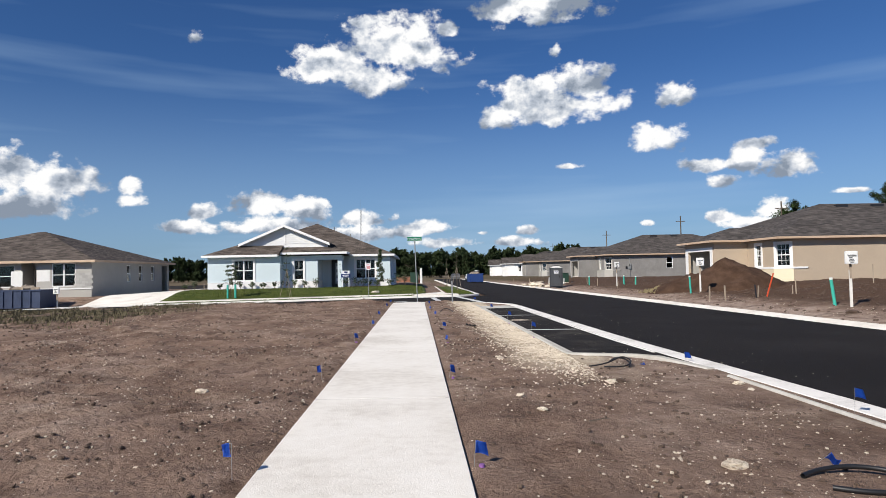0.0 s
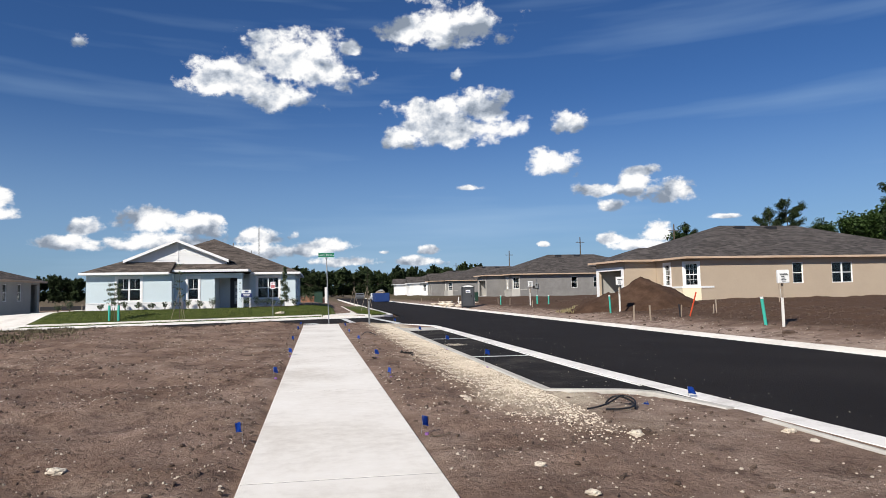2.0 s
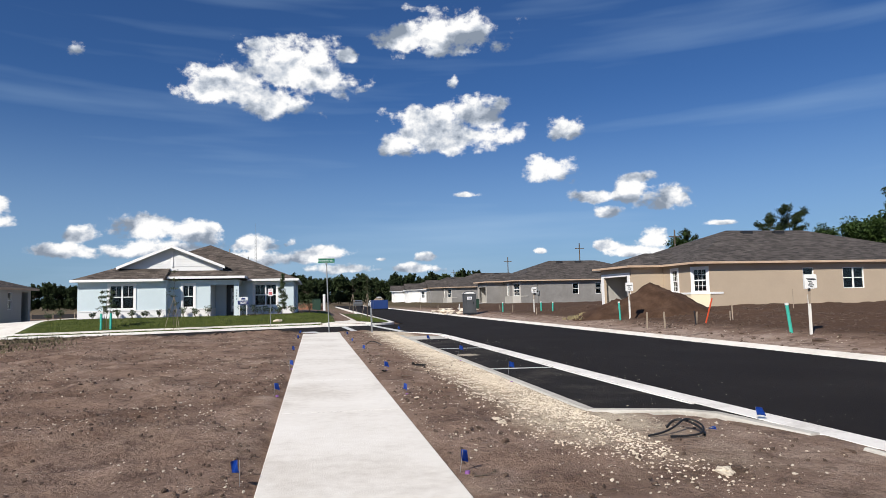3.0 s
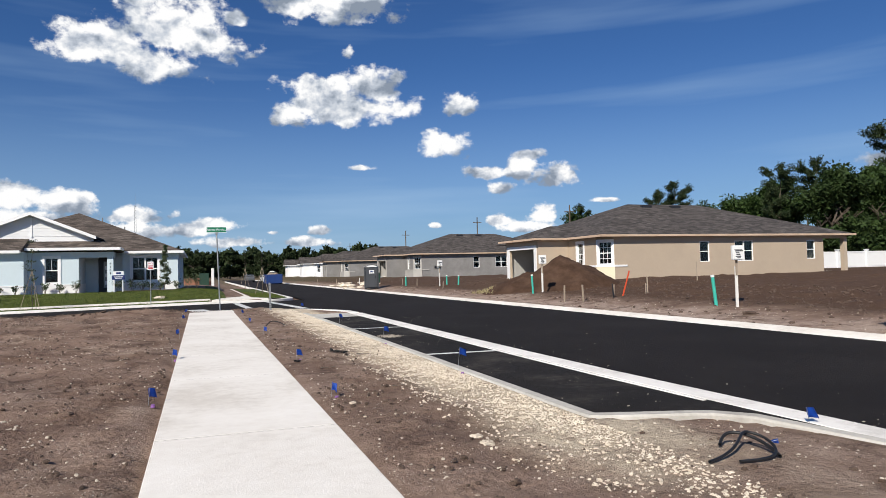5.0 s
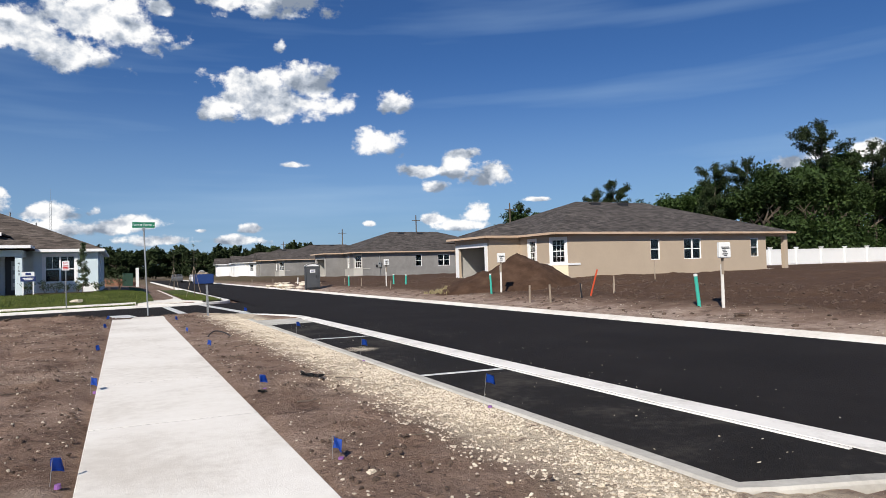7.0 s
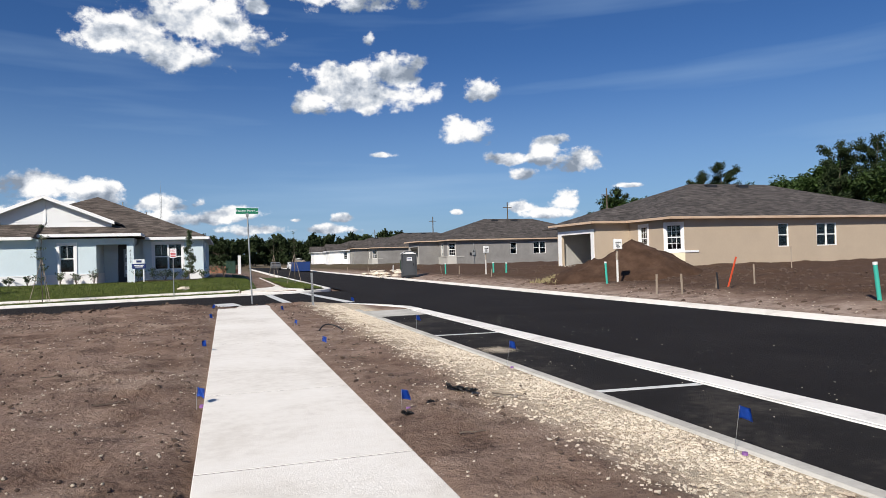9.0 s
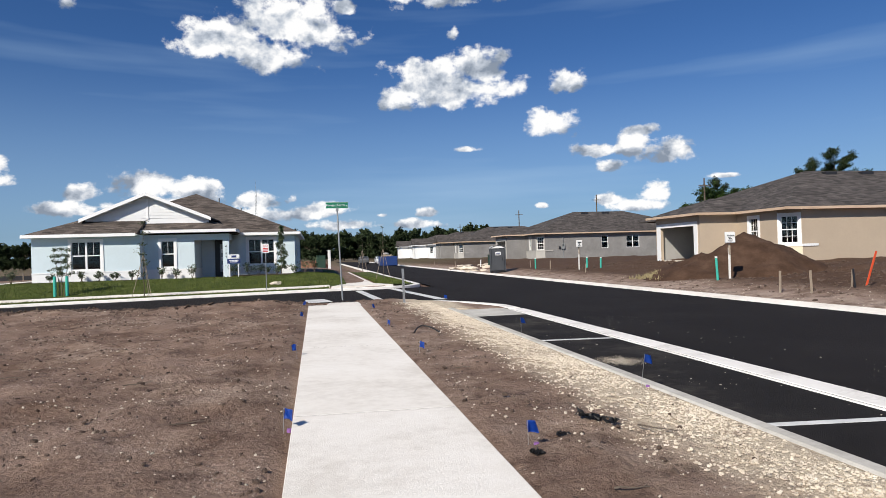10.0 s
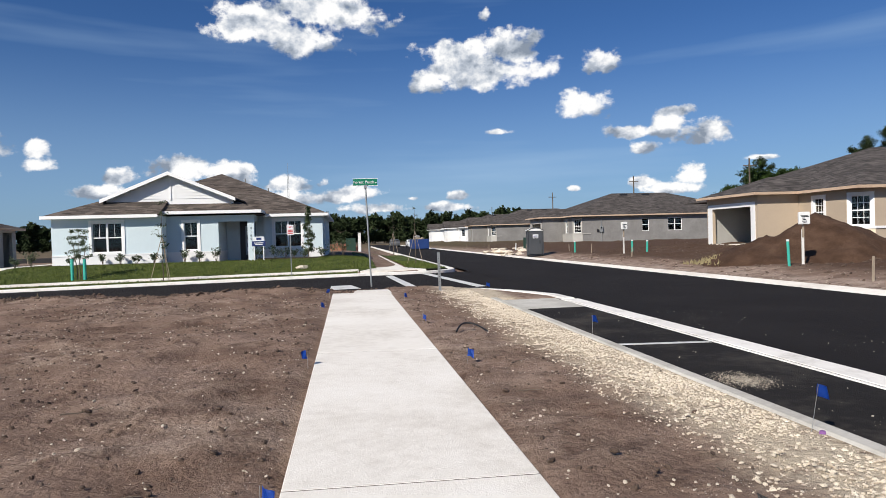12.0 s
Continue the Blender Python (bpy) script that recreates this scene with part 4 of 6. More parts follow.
        part("siding_board", B((gx - half, gy - 0.022, z, gx + half, gy - 0.003, z + 0.155)), BASE_WHITE, h)
    part("king_post", B((gx - 0.05, gy - 0.06, 4.0, gx + 0.05, gy - 0.024, gz - 0.2)), WHITE, h)
    # house number, plain legible digits down the post
    for k, c in enumerate("4169"):
        lettering(c, 0.2, DARK_DOOR, h, pose(-5.76, 52.845, 2.25 - 0.21 * k, 90, 0, 0), "digit")
    # roof vents
    for x, y in ((-7.4, 62.5), (-6.0, 64.0)):
        z = 3.1 + 0.43 * (-1.45 - x) if x > -8.9 else 6
        tb = bmesh.new()
        tube(tb, (x, y, z - 0.1), (x, y, z + 0.35), 0.05)
        part("vent_pipe", tb, GREY_METAL, h)
    return h


blue_house()


def street_house(m, wall_mat, trim_mat, label, shingle, fascia_mat, variant=0):
    """The builder's model along the street: garage forward to the road, a cut corner with two windows, a long plain side."""
    h = thing("house", m, label, "house", "houses along the street")
    z0, zt = 0.0, 2.95          # local z
    WX = 2.6
    segs = [
        ((0, 9.75), (0, 4.5), [(0.6, 4.65, z0 - 0.01, 2.25)] if variant == 0 else [(0.8, 1.8, 0, 2.2), (3.2, 4.2, 0, 2.2)]),
        ((0, 4.5), (WX, 4.5), []),
        ((WX, 4.5), (WX, 0.9), [(1.2, 2.0, 0.98, 2.55)]),
        ((WX, 0.9), (WX + 0.9, 0), [(0.19, 1.08, 0.98, 2.55)]),
        ((WX + 0.9, 0), (23.3, 0), [(7.4, 8.3, 1.0, 2.53), (10.7, 12.5, 1.0, 2.53), (18.0, 18.9, 1.05, 2.53)]),
        ((23.3, 0), (23.3, 16), []),
        ((23.3, 16), (5.0, 16), []),
        ((5.0, 16), (5.0, 9.75), [(2.0, 3.0, 0, 2.2)]),
        ((5.0, 9.75), (0, 9.75), []),
    ]
    for p, q, holes in segs:
        bm = bmesh.new()
        wall(bm, p, q, -0.8, zt, holes)
        part("wall", bm, wall_mat, h)
    part("floor_slab", B((0.15, 4.7, -0.4, 23.1, 9.6, 0.02), (2.9, 1.2, -0.4, 23.1, 4.69, 0.02), (5.2, 9.61, -0.4, 23.1, 15.9, 0.02)), CONCRETE, h)
    part("inner_wall", B((0.21, 9.44, 0.02, 6.49, 9.54, zt), (6.5, 4.82, 0.02, 6.6, 15.8, zt), (0.21, 4.72, 0.02, 6.49, 4.8, zt)), DRYWALL, h)
    # backing walls in near-black, so the rooms look unlit through the panes
    part("inner_wall", B((6.6, 4.5, 0.02, 23.1, 4.6, zt), (2.7, 4.4, 0.02, 6.4, 4.5, zt)), ROOM_SHADE, h)
    # garage surround
    if variant == 0:
        part("garage_surround", B((-0.05, 4.72, 0, -0.003, 5.1, 2.52), (-0.05, 9.15, 0, -0.003, 9.6, 2.52), (-0.05, 5.1, 2.25, -0.003, 9.15, 2.52)), trim_mat if trim_mat is not CREAM else WHITE, h, "white trim round the open garage")
    else:
        for a, b in ((5.55, 6.55), (7.95, 8.95)):
            part("door_surround", B((-0.05, a - 0.16, 0, 0.02, a, 2.36), (-0.05, b, 0, 0.02, b + 0.16, 2.36), (-0.05, a, 2.2, 0.02, b, 2.36)), trim_mat, h)
    cream = trim_mat
    wtrim = WHITE if cream is CREAM else cream
    bm = bmesh.new()
    wall(bm, (WX - 0.03, 4.48), (WX - 0.03, 0.9), -0.5, 0.85, [], 0.028)
    wall(bm, (WX - 0.022, 0.9 - 0.022), (WX + 0.88, -0.022), -0.5, 0.85, [], 0.02)
    part("bay_base", bm, cream, h)
    bm = bmesh.new()
    wall(bm, (WX - 0.06, 3.6), (WX - 0.06, 0.87), 0.8, 0.93, [], 0.058)
    wall(bm, (WX - 0.04, 0.86), (WX + 0.86, -0.04), 0.8, 0.93, [], 0.05)
    wall(bm, (WX + 0.88, -0.05), (WX + 1.9, -0.05), 0.8, 0.93, [], 0.048)
    part("sill_band", bm, wtrim, h)
    window(h, segs[2][0], segs[2][1], 1.2, 2.0, 0.98, 2.55, 3, 2, 0.16, wtrim)
    window(h, segs[3][0], segs[3][1], 0.19, 1.08, 0.98, 2.55, 3, 2, 0.16, wtrim)
    for k, (a, b, c, e) in enumerate(segs[4][2]):
        window(h, segs[4][0], segs[4][1], a, b, c, e, 1, 1, 0.0, None, split=2 if k == 1 else 1)
    # back porch post
    part("porch_post", B((25.6, 0.0, -0.8, 25.95, 0.35, zt)), wall_mat, h)
    part("porch_beam", B((23.3, 0.0, zt - 0.3, 25.6, 0.3, zt)), wall_mat, h)
    part("porch_floor", B((23.3, 0.0, -0.5, 25.9, 8, 0.0)), CONCRETE, h)
    # roof
    bm = bmesh.new()
    r0, r1 = hip_roof(bm, 2.15, -0.45, 26.4, 16.4, 3.0, 0.36)
    part("roof", bm, shingle, h, "dark shingle hip roof")
    bm = bmesh.new()
    hip_roof(bm, -0.5, 4.05, 12.0, 10.2, 3.0, 0.36)
    part("roof", bm, shingle, h)
    bm = bmesh.new()
    fascia(bm, 2.15, -0.45, 26.4, 16.4, 3.02, 0.15, sides="se")
    box(bm, 2.115, -0.45, 2.87, 2.15, 4.0, 3.02)
    part("fascia", bm, fascia_mat, h)
    bm = bmesh.new()
    fascia(bm, -0.5, 4.05, 2.1, 10.2, 3.02, 0.15, sides="sw")
    part("fascia", bm, fascia_mat, h)
    part("soffit", B((2.2, -0.4, 2.9, 26.3, 0.1, 2.93), (-0.45, 4.1, 2.9, 2.7, 4.6, 2.93), (-0.45, 4.61, 2.9, 0.1, 10.1, 2.93)), WHITE, h)
    # roof vents
    for dx in (0.8, 3.8):
        x, y = r0.x + dx, 7.2
        z = 3.0 + 0.36 * (y + 0.45)
        part("roof_vent", B((x, y - 0.25, z - 0.15, x + 0.95, y + 0.15, z + 0.13)), DARK_DOOR, h, bevel=0.02)
    if variant:
        bm = bmesh.new()
        v = [bm.verts.new(p) for p in ((-0.6, 4.6, 3.2), (-0.6, 9.6, 3.2), (-0.6, 7.1, 4.6), (9, 4.6, 3.2), (9, 9.6, 3.2), (9, 7.1, 4.6))]
        for f in ((0, 1, 2), (5, 4, 3), (0, 2, 5, 3), (2, 1, 4, 5), (1, 0, 3, 4)):
            bm.faces.new([v[i] for i in f])
        part("gable_roof", bm, shingle, h)
    return h


street_house(pose(23.0, 44.2, 0.46), BEIGE, CREAM, "single-storey beige stucco house with open garage and grey shingle roof", SHINGLE_GREY, FASCIA)
street_house(pose(23.6, 87.6, 0.52), GREY_RENDER, GREY_TRIM, "unpainted grey rendered house with shingle roof, under construction", SHINGLE_GREY, FASCIA)
street_house(pose(23.4, 131.0, 0.5), GREY_RENDER, GREY_TRIM, "unpainted grey rendered house with two front openings, farther along", SHINGLE_GREY, FASCIA, 1)
street_house(pose(22.6, 158.0, 0.5), WHITE, WHITE, "white wrapped house under construction far along the street", SHINGLE_GREY, WHITE, 1)
street_house(pose(22.0, 182.0, 0.5), WHITE, WHITE, "white house shell near the end of the street", SHINGLE_GREY, WHITE, 1)


def left_house():
    h = thing("house", (-24.2, 50.5, -0.15), "unfinished grey block house with brown shingle roof beside the driveway", "house")
    zt = 3.0
    segs = [
        ((-16, 0), (-5.2, 0), [(9.0, 10.3, 1.1, 2.75)]),
        ((-5.2, 0), (-5.2, 1.6), []),
        ((-5.2, 1.6), (-4.1, 1.6), [(0.1, 1.0, 0.1, 2.5)]),
        ((-4.1, 1.6), (-4.1, 0), []),
        ((-4.1, 0), (0, 0), [(1.15, 2.9, 1.1, 2.85)]),
        ((0, 0), (0, 15.3), [(6.0, 6.7, 1.35, 2.75), (8.4, 9.1, 1.35, 2.75), (11.0, 11.7, 1.35, 2.75), (13.5, 14.8, 0.2, 2.75)]),
        ((0, 15.3), (-16, 15.3), []),
        ((-16, 15.3), (-16, 0), []),
    ]
    for p, q, holes in segs:
        bm = bmesh.new()
        wall(bm, p, q, -0.8, zt, holes)
        part("wall", bm, GREY_TRIM, h)
    # indoor shade is painted on this floor and these backing walls
    part("floor_slab", B((-15.8, 0.2, -0.4, -0.2, 15.1, 0.1)), ROOM_SHADE, h)
    part("inner_wall", B((-15.7, 4.0, 0.1, -0.3, 4.1, zt), (-4.0, 4.1, 0.1, -3.9, 15, zt)), ROOM_SHADE, h)
    window(h, segs[4][0], segs[4][1], 1.15, 2.9, 1.1, 2.85, 1, 1, 0.0, None, split=2)
    window(h, segs[0][0], segs[0][1], 9.0, 10.3, 1.1, 2.75, 1, 1, 0.0, None)
    for a, b, c, e in segs[5][2][:3]:
        window(h, segs[5][0], segs[5][1], a, b, c, e)
    bm = bmesh.new()
    hip_roof(bm, -16.4, -0.45, 0.45, 15.8, 3.05, 0.34)
    part("roof", bm, SHINGLE_BROWN, h)
    bm = bmesh.new()
    fascia(bm, -16.4, -0.45, 0.45, 15.8, 3.07, 0.18, sides="se")
    part("fascia", bm, FASCIA, h)
    # bare block left showing beside the windows
    for row in range(6):
        for k in range(3):
            x = -1.1 + 0.41 * k - (0.2 if row % 2 else 0)
            bm = B((x, -0.02, 0.9 + 0.205 * row, x + 0.395, -0.003, 0.9 + 0.205 * row + 0.19))
            part("block", bm, BLOCK, h)
    part("paper_patch", B((-5.1, -0.015, 0.2, -5.95, -0.004, 2.3)), PVC_WHITE, h, "white wrap beside the door")
    part("paper_patch", B((-4.05, -0.015, 1.5, -3.1, -0.004, 2.35)), PVC_WHITE, h)
    part("sill_band", B((-4.1, -0.04, 0.86, 0, -0.003, 0.96)), PVC_WHITE, h)
    return h


left_house()


# ---- east of the street ----
def pile():
    """A heap of dark turned earth with a sharper crest and a slumped flank."""
    vs, fs = [], []
    n = 56
    for j in range(n + 1):
        for i in range(n + 1):
            x, y = 12.9 + 12.2 * i / n, 33.6 + 13.4 * j / n
            u, v = (x - 19.5) / 3.3, (y - 39.6) / 3.7
            r = math.hypot(u, v)
            w = math.hypot((x - 17.5) / 2.7, (y - 40.2) / 2.9)
            g = noise.fractal(Vector((x * 0.7, y * 0.7, 1.0)), 0.7, 2.0, 5)
            hgt = max(1.62 * max(0, 1 - r) ** 0.95, 0.95 * max(0, 1 - w) ** 0.8)
            e = min(1, hgt * 2)
            vs.append((x, y, land(x, y, True) - 0.06 * (1 - e) + hgt * 1.08 + e * 0.20 * g - (0.10 if hgt == 0 else 0)))
    for j in range(n):
        for i in range(n):
            a = j * (n + 1) + i
            fs.append((a, a + 1, a + n + 2, a + n + 1))
    me = bpy.data.meshes.new("earth_heap")
    me.from_pydata(vs, [], fs)
    me.materials.append(PILE)
    me.shade_smooth()
    tagged(new("earth_heap", me), "tall heap of dark brown turned earth beside the street", "earth pile")


pile()


def stones(name, mat, label, category, count, area, size, squash=0.6, keep=None, lift=0.0, seed=1):
    """Loose lumps, each its own small uneven solid, joined as stuff."""
    rng = random.Random(seed)
    ico = bmesh.new()
    bmesh.ops.create_icosphere(ico, subdivisions=1, radius=1)
    base = [v.co.copy() for v in ico.verts]
    tri = [[v.index for v in f.verts] for f in ico.faces]
    ico.free()
    vs, fs = [], []
    made = 0
    while made < count:
        x, y = rng.uniform(area[0], area[1]), area[2] + (area[3] - area[2]) * rng.random()
        if keep and rng.random() > keep(x, y):
            continue
        made += 1
        s = size[0] + (size[1] - size[0]) * rng.random() ** 3.5
        z = land(x, y) + s * squash * 0.25 + lift
        rot = Euler((rng.uniform(-0.5, 0.5), rng.uniform(-0.5, 0.5), rng.uniform(0, 6.3))).to_matrix()
        sx, sy = rng.uniform(0.7, 1.3), rng.uniform(0.6, 1.1)
        k = len(vs)
        for c in base:
            j = rng.uniform(0.72, 1.2)
            q = rot @ Vector((c.x * sx * j, c.y * sy * j, c.z * squash * j)) * s
            vs.append((x + q.x, y + q.y, z + q.z))
        fs += [(a + k, b + k, c + k) for a, b, c in tri]
    me = bpy.data.meshes.new(name)
    me.from_pydata(vs, [], fs)
    me.materials.append(mat)
    return tagged(new(name, me), label, category, "", "stuff")


def lot_keep(x, y):
    if -0.85 < x < 0.85:
        return 0
    if x > 4.82 or (x > 2.98 and y > 11.3):
        return 0
    c = noise.noise(Vector((x * 0.6, y * 0.6, 11.0)))
    return max(0.05, 0.45 + 0.9 * c)


def lime_keep(x, y):
    if x > 3.0:
        return 0
    return max(0, min(1, (x - 1.7) / 0.9)) * (1 - smooth01(y, 31, 33)) * smooth01(y, 8, 11) * (0.55 + 0.7 * noise.noise(Vector((x, y, 5.0))))


stones("pebbles", STONE, "scattered pale shell and limestone pebbles on dirt", "pebbles", 20000, (-11, 4.4, 1.5, 33), (0.003, 0.019), keep=lambda x, y: lot_keep(x, y) * (1 if y < 20 else 0.5), seed=3)
stones("limerock", STONE, "crushed cream limerock gravel beside the parking bays", "gravel", 36000, (1.5, 3.0, 7, 33), (0.003, 0.021), keep=lime_keep, seed=4)
stones("clods", CLOD, "dark clods of dried earth on the lot", "earth clods", 26000, (-13, 4.6, 1.5, 34), (0.004, 0.034), keep=lambda x, y: lot_keep(x, y) * (1 - 0.93 * smooth01(x, 1.6, 2.2) * smooth01(y, 9, 11)), seed=5)
stones("verge_clods", CLOD, "clods of earth along the street's far verge", "earth clods", 6500, (13.4, 25, 12, 60), (0.012, 0.085), keep=lambda x, y: 0.3 + 0.7 * smooth01(x, 14, 17), seed=6)
stones("verge_pebbles", STONE, "pale pebbles along the far verge", "pebbles", 1600, (13.3, 16, 10, 60), (0.006, 0.028), seed=8)
stones("berm_clods", CLOD, "turned clods heaped along the lot's edge", "earth clods", 1800, (-13, 1.2, 32.9, 34.6), (0.012, 0.08), keep=lambda x, y: 1 if x < -0.9 else 0.5, seed=9)
stones("dust_spill", STONE, "spilled crushed limerock on the parking bay", "gravel", 2600, (3.2, 4.2, 19.6, 21.5), (0.002, 0.009), squash=0.3, keep=lambda x, y: max(0, 1 - math.hypot((x - 3.6) / 0.42, (y - 20.6) / 0.5)) ** 1.6, lift=0.0, seed=10)
bpy.data.objects["dust_spill"].location.z = bay_z(3.5, 20) - land(3.5, 20) + 0.004
stones("road_chips", STONE, "pale chips of limerock strewn on the asphalt beside the gutter", "gravel", 420, (3.3, 8.2, 5.0, 27.0), (0.003, 0.016), squash=0.35,
       keep=lambda x, y: (0.0 if 4.5 < x < 5.1 or (x < 4.6 and y < 12) else 1.0) * max(0.03, noise.noise(Vector((x * 0.9, y * 0.9, 4.0))) + 0.1) * (1 - 0.9 * smooth01(x, 5.4, 7.5)), seed=12)
chips = bpy.data.objects["road_chips"].data
for k in range(0, len(chips.vertices), 12):
    ring = chips.vertices[k:k + 12]
    cx, cy, cz = (sum(v.co[i] for v in ring) / 12 for i in range(3))
    lift = (bay_z(cx, cy) if cx < 4.6 else road_z(cx, cy)) + 0.002 - cz
    for v in ring:
        v.co.z += lift


def rock(x, y, s, mat, label, seed, squash=0.5, name="stone"):
    bm = bmesh.new()
    bmesh.ops.create_icosphere(bm, subdivisions=3, radius=s)
    for v in bm.verts:
        k = 1 + 0.45 * noise.fractal(v.co * (1.6 / s) + Vector((seed, 0, 0)), 0.8, 2.0, 4)
        v.co = Vector((v.co.x * k * 1.25, v.co.y * k, v.co.z * k * squash))
    return solo(name, bm, mat, label, "stone", m=pose(x, y, land(x, y) + s * squash * 0.35, 0, 0, seed * 40))


for k, (x, y, s) in enumerate(((2.73, 5.05, 0.075), (2.93, 8.75, 0.07), (1.57, 7.75, 0.045), (1.67, 6.95, 0.04), (4.55, 8.6, 0.06), (1.80, 11.5, 0.06), (4.5, 8.2, 0.035), (1.78, 11.25, 0.05), (-2.3, 8.6, 0.06), (1.1, 13.15, 0.03))):
    rock(x, y, s, STONE, "pale limestone lump lying on the dirt", k + 1)
rock(3.06, 8.78, 0.06, CLOD, "dark lump of earth on the dirt", 12)
rock(14.6, 21.0, 0.16, CLOD, "clod of earth on the verge", 17)


def hose(pts, r, label):
    cu = bpy.data.curves.new("hose", "CURVE")
    cu.dimensions, cu.bevel_depth, cu.bevel_resolution, cu.resolution_u = "3D", r, 3, 10
    sp = cu.splines.new("NURBS")
    sp.points.add(len(pts) - 1)
    sp.use_endpoint_u, sp.order_u = True, 4
    for q, (x, y, z) in zip(sp.points, pts):
        q.co = (x, y, land(x, y) + z, 1)
    cu.materials.append(BLACK)
    tmp = new("hose", cu)
    me = bpy.data.meshes.new_from_object(tmp.evaluated_get(bpy.context.evaluated_depsgraph_get()))
    bpy.data.objects.remove(tmp)
    tagged(new("hose", me), label, "hose")


hose([(3.0, 10.1, 0.02), (3.25, 10.15, 0.03), (3.5, 10.3, 0.12), (3.6, 10.38, 0.13), (3.7, 10.25, 0.1), (3.62, 10.05, 0.04), (3.45, 9.98, 0.02), (3.2, 10.02, 0.02)], 0.011, "short black irrigation hose looped on the dirt")
hose([(3.05, 4.75, 0.02), (3.2, 4.85, 0.03), (3.5, 4.9, 0.06), (3.8, 4.7, 0.04), (3.7, 4.4, 0.02), (3.3, 4.35, 0.02), (3.1, 4.5, 0.02)], 0.017, "coil of black hose lying on the dirt")
hose([(1.25, 24.2, 0.02), (1.35, 24.45, 0.1), (1.5, 24.5, 0.14), (1.65, 24.35, 0.08), (1.72, 24.1, 0.02)], 0.014, "arched black hose end sticking from the dirt")
hose([(3.38, 10.4, 0.03), (3.5, 10.5, 0.10), (3.62, 10.42, 0.12), (3.68, 10.2, 0.05), (3.58, 10.02, 0.02)], 0.013, "black irrigation hose end bent over the dirt")


def scrap(x, y, w, l, turn, mat, label, seed, crumple=0.05):
    """A torn sheet of plastic, crumpled on the ground."""
    bm = bmesh.new()
    n, m = 7, 13
    grid = []
    for j in range(m + 1):
        row = []
        for i in range(n + 1):
            u, v = i / n - 0.5, j / m - 0.5
            q = noise.noise_vector(Vector((u * 4 + seed, v * 6, seed * 2.0)))
            px, py = u * w * (1 + 0.9 * q.x) + 0.25 * w * q.y, v * l * (1 + 0.25 * q.y)
            row.append(bm.verts.new((px, py, 0.006 + crumple * abs(q.z + 0.5 * noise.noise(Vector((u * 13, v * 17, seed)))))))
        grid.append(row)
    for j in range(m):
        for i in range(n):
            if noise.noise(Vector((i * 0.8 + seed * 3, j * 0.7, 1.5))) > -0.42:
                bm.faces.new((grid[j][i], grid[j][i + 1], grid[j + 1][i + 1], grid[j + 1][i]))
    bmesh.ops.solidify(bm, geom=bm.faces[:], thickness=0.003)
    solo("plastic_scrap", bm, mat, label, "litter", m=pose(x, y, land(x, y) + 0.004, 0, 0, turn))


scrap(1.80, 17.4, 0.10, 0.40, 35, BLACK, "torn strip of black plastic sheeting crumpled on dirt", 1.0, 0.07)
scrap(1.44, 17.25, 0.11, 0.12, 70, BLACK, "small square of black plastic lying on dirt", 2.0, 0.03)
scrap(1.02, 16.71, 0.08, 0.10, 10, BLACK, "dark leaf-like scrap of plastic beside the path", 3.0, 0.05)


def twig(x, y, l, turn, seed):
    rng = random.Random(seed)
    bm = bmesh.new()
    p, a = Vector((-l / 2, 0, 0.012)), 0.0
    for k in range(5):
        a += rng.uniform(-0.35, 0.35)
        q = p + Vector((math.cos(a) * l / 5, math.sin(a) * l / 5, rng.uniform(-0.008, 0.012)))
        q.z = max(0.006, q.z)
        tube(bm, p, q, 0.008 * (1 - 0.13 * k), 0.008 * (1 - 0.13 * (k + 1)), 6)
        if k in (1, 3):
            tube(bm, q, q + Vector((l * 0.12, rng.choice((-1, 1)) * l * 0.13, 0.01)), 0.004, 0.002, 5)
        p = q
    solo("twig", bm, BARK, "dry brown twig lying on the dirt", "twig", "scattered twigs", m=pose(x, y, land(x, y), 0, 0, turn))


for k, (x, y, l, turn) in enumerate(((2.2, 17.03, 0.42, -52), (1.75, 13.9, 0.3, 10), (1.9, 18.2, 0.2, 70), (1.35, 15.9, 0.22, -30), (2.4, 19.3, 0.2, 15), (1.3, 20.4, 0.26, 5), (1.5, 21.6, 0.2, 40),
                                     (-2.6, 20.4, 0.35, 12), (-1.7, 18.4, 0.3, -5), (-3.4, 18.0, 0.3, 25), (-2.2, 16.1, 0.22, -60), (-4.6, 21.9, 0.4, 8), (1.0, 9.0, 0.2, -15), (2.1, 6.4, 0.22, 20), (-2.0, 10.8, 0.25, 35))):
    twig(x, y, l, turn, k + 3)


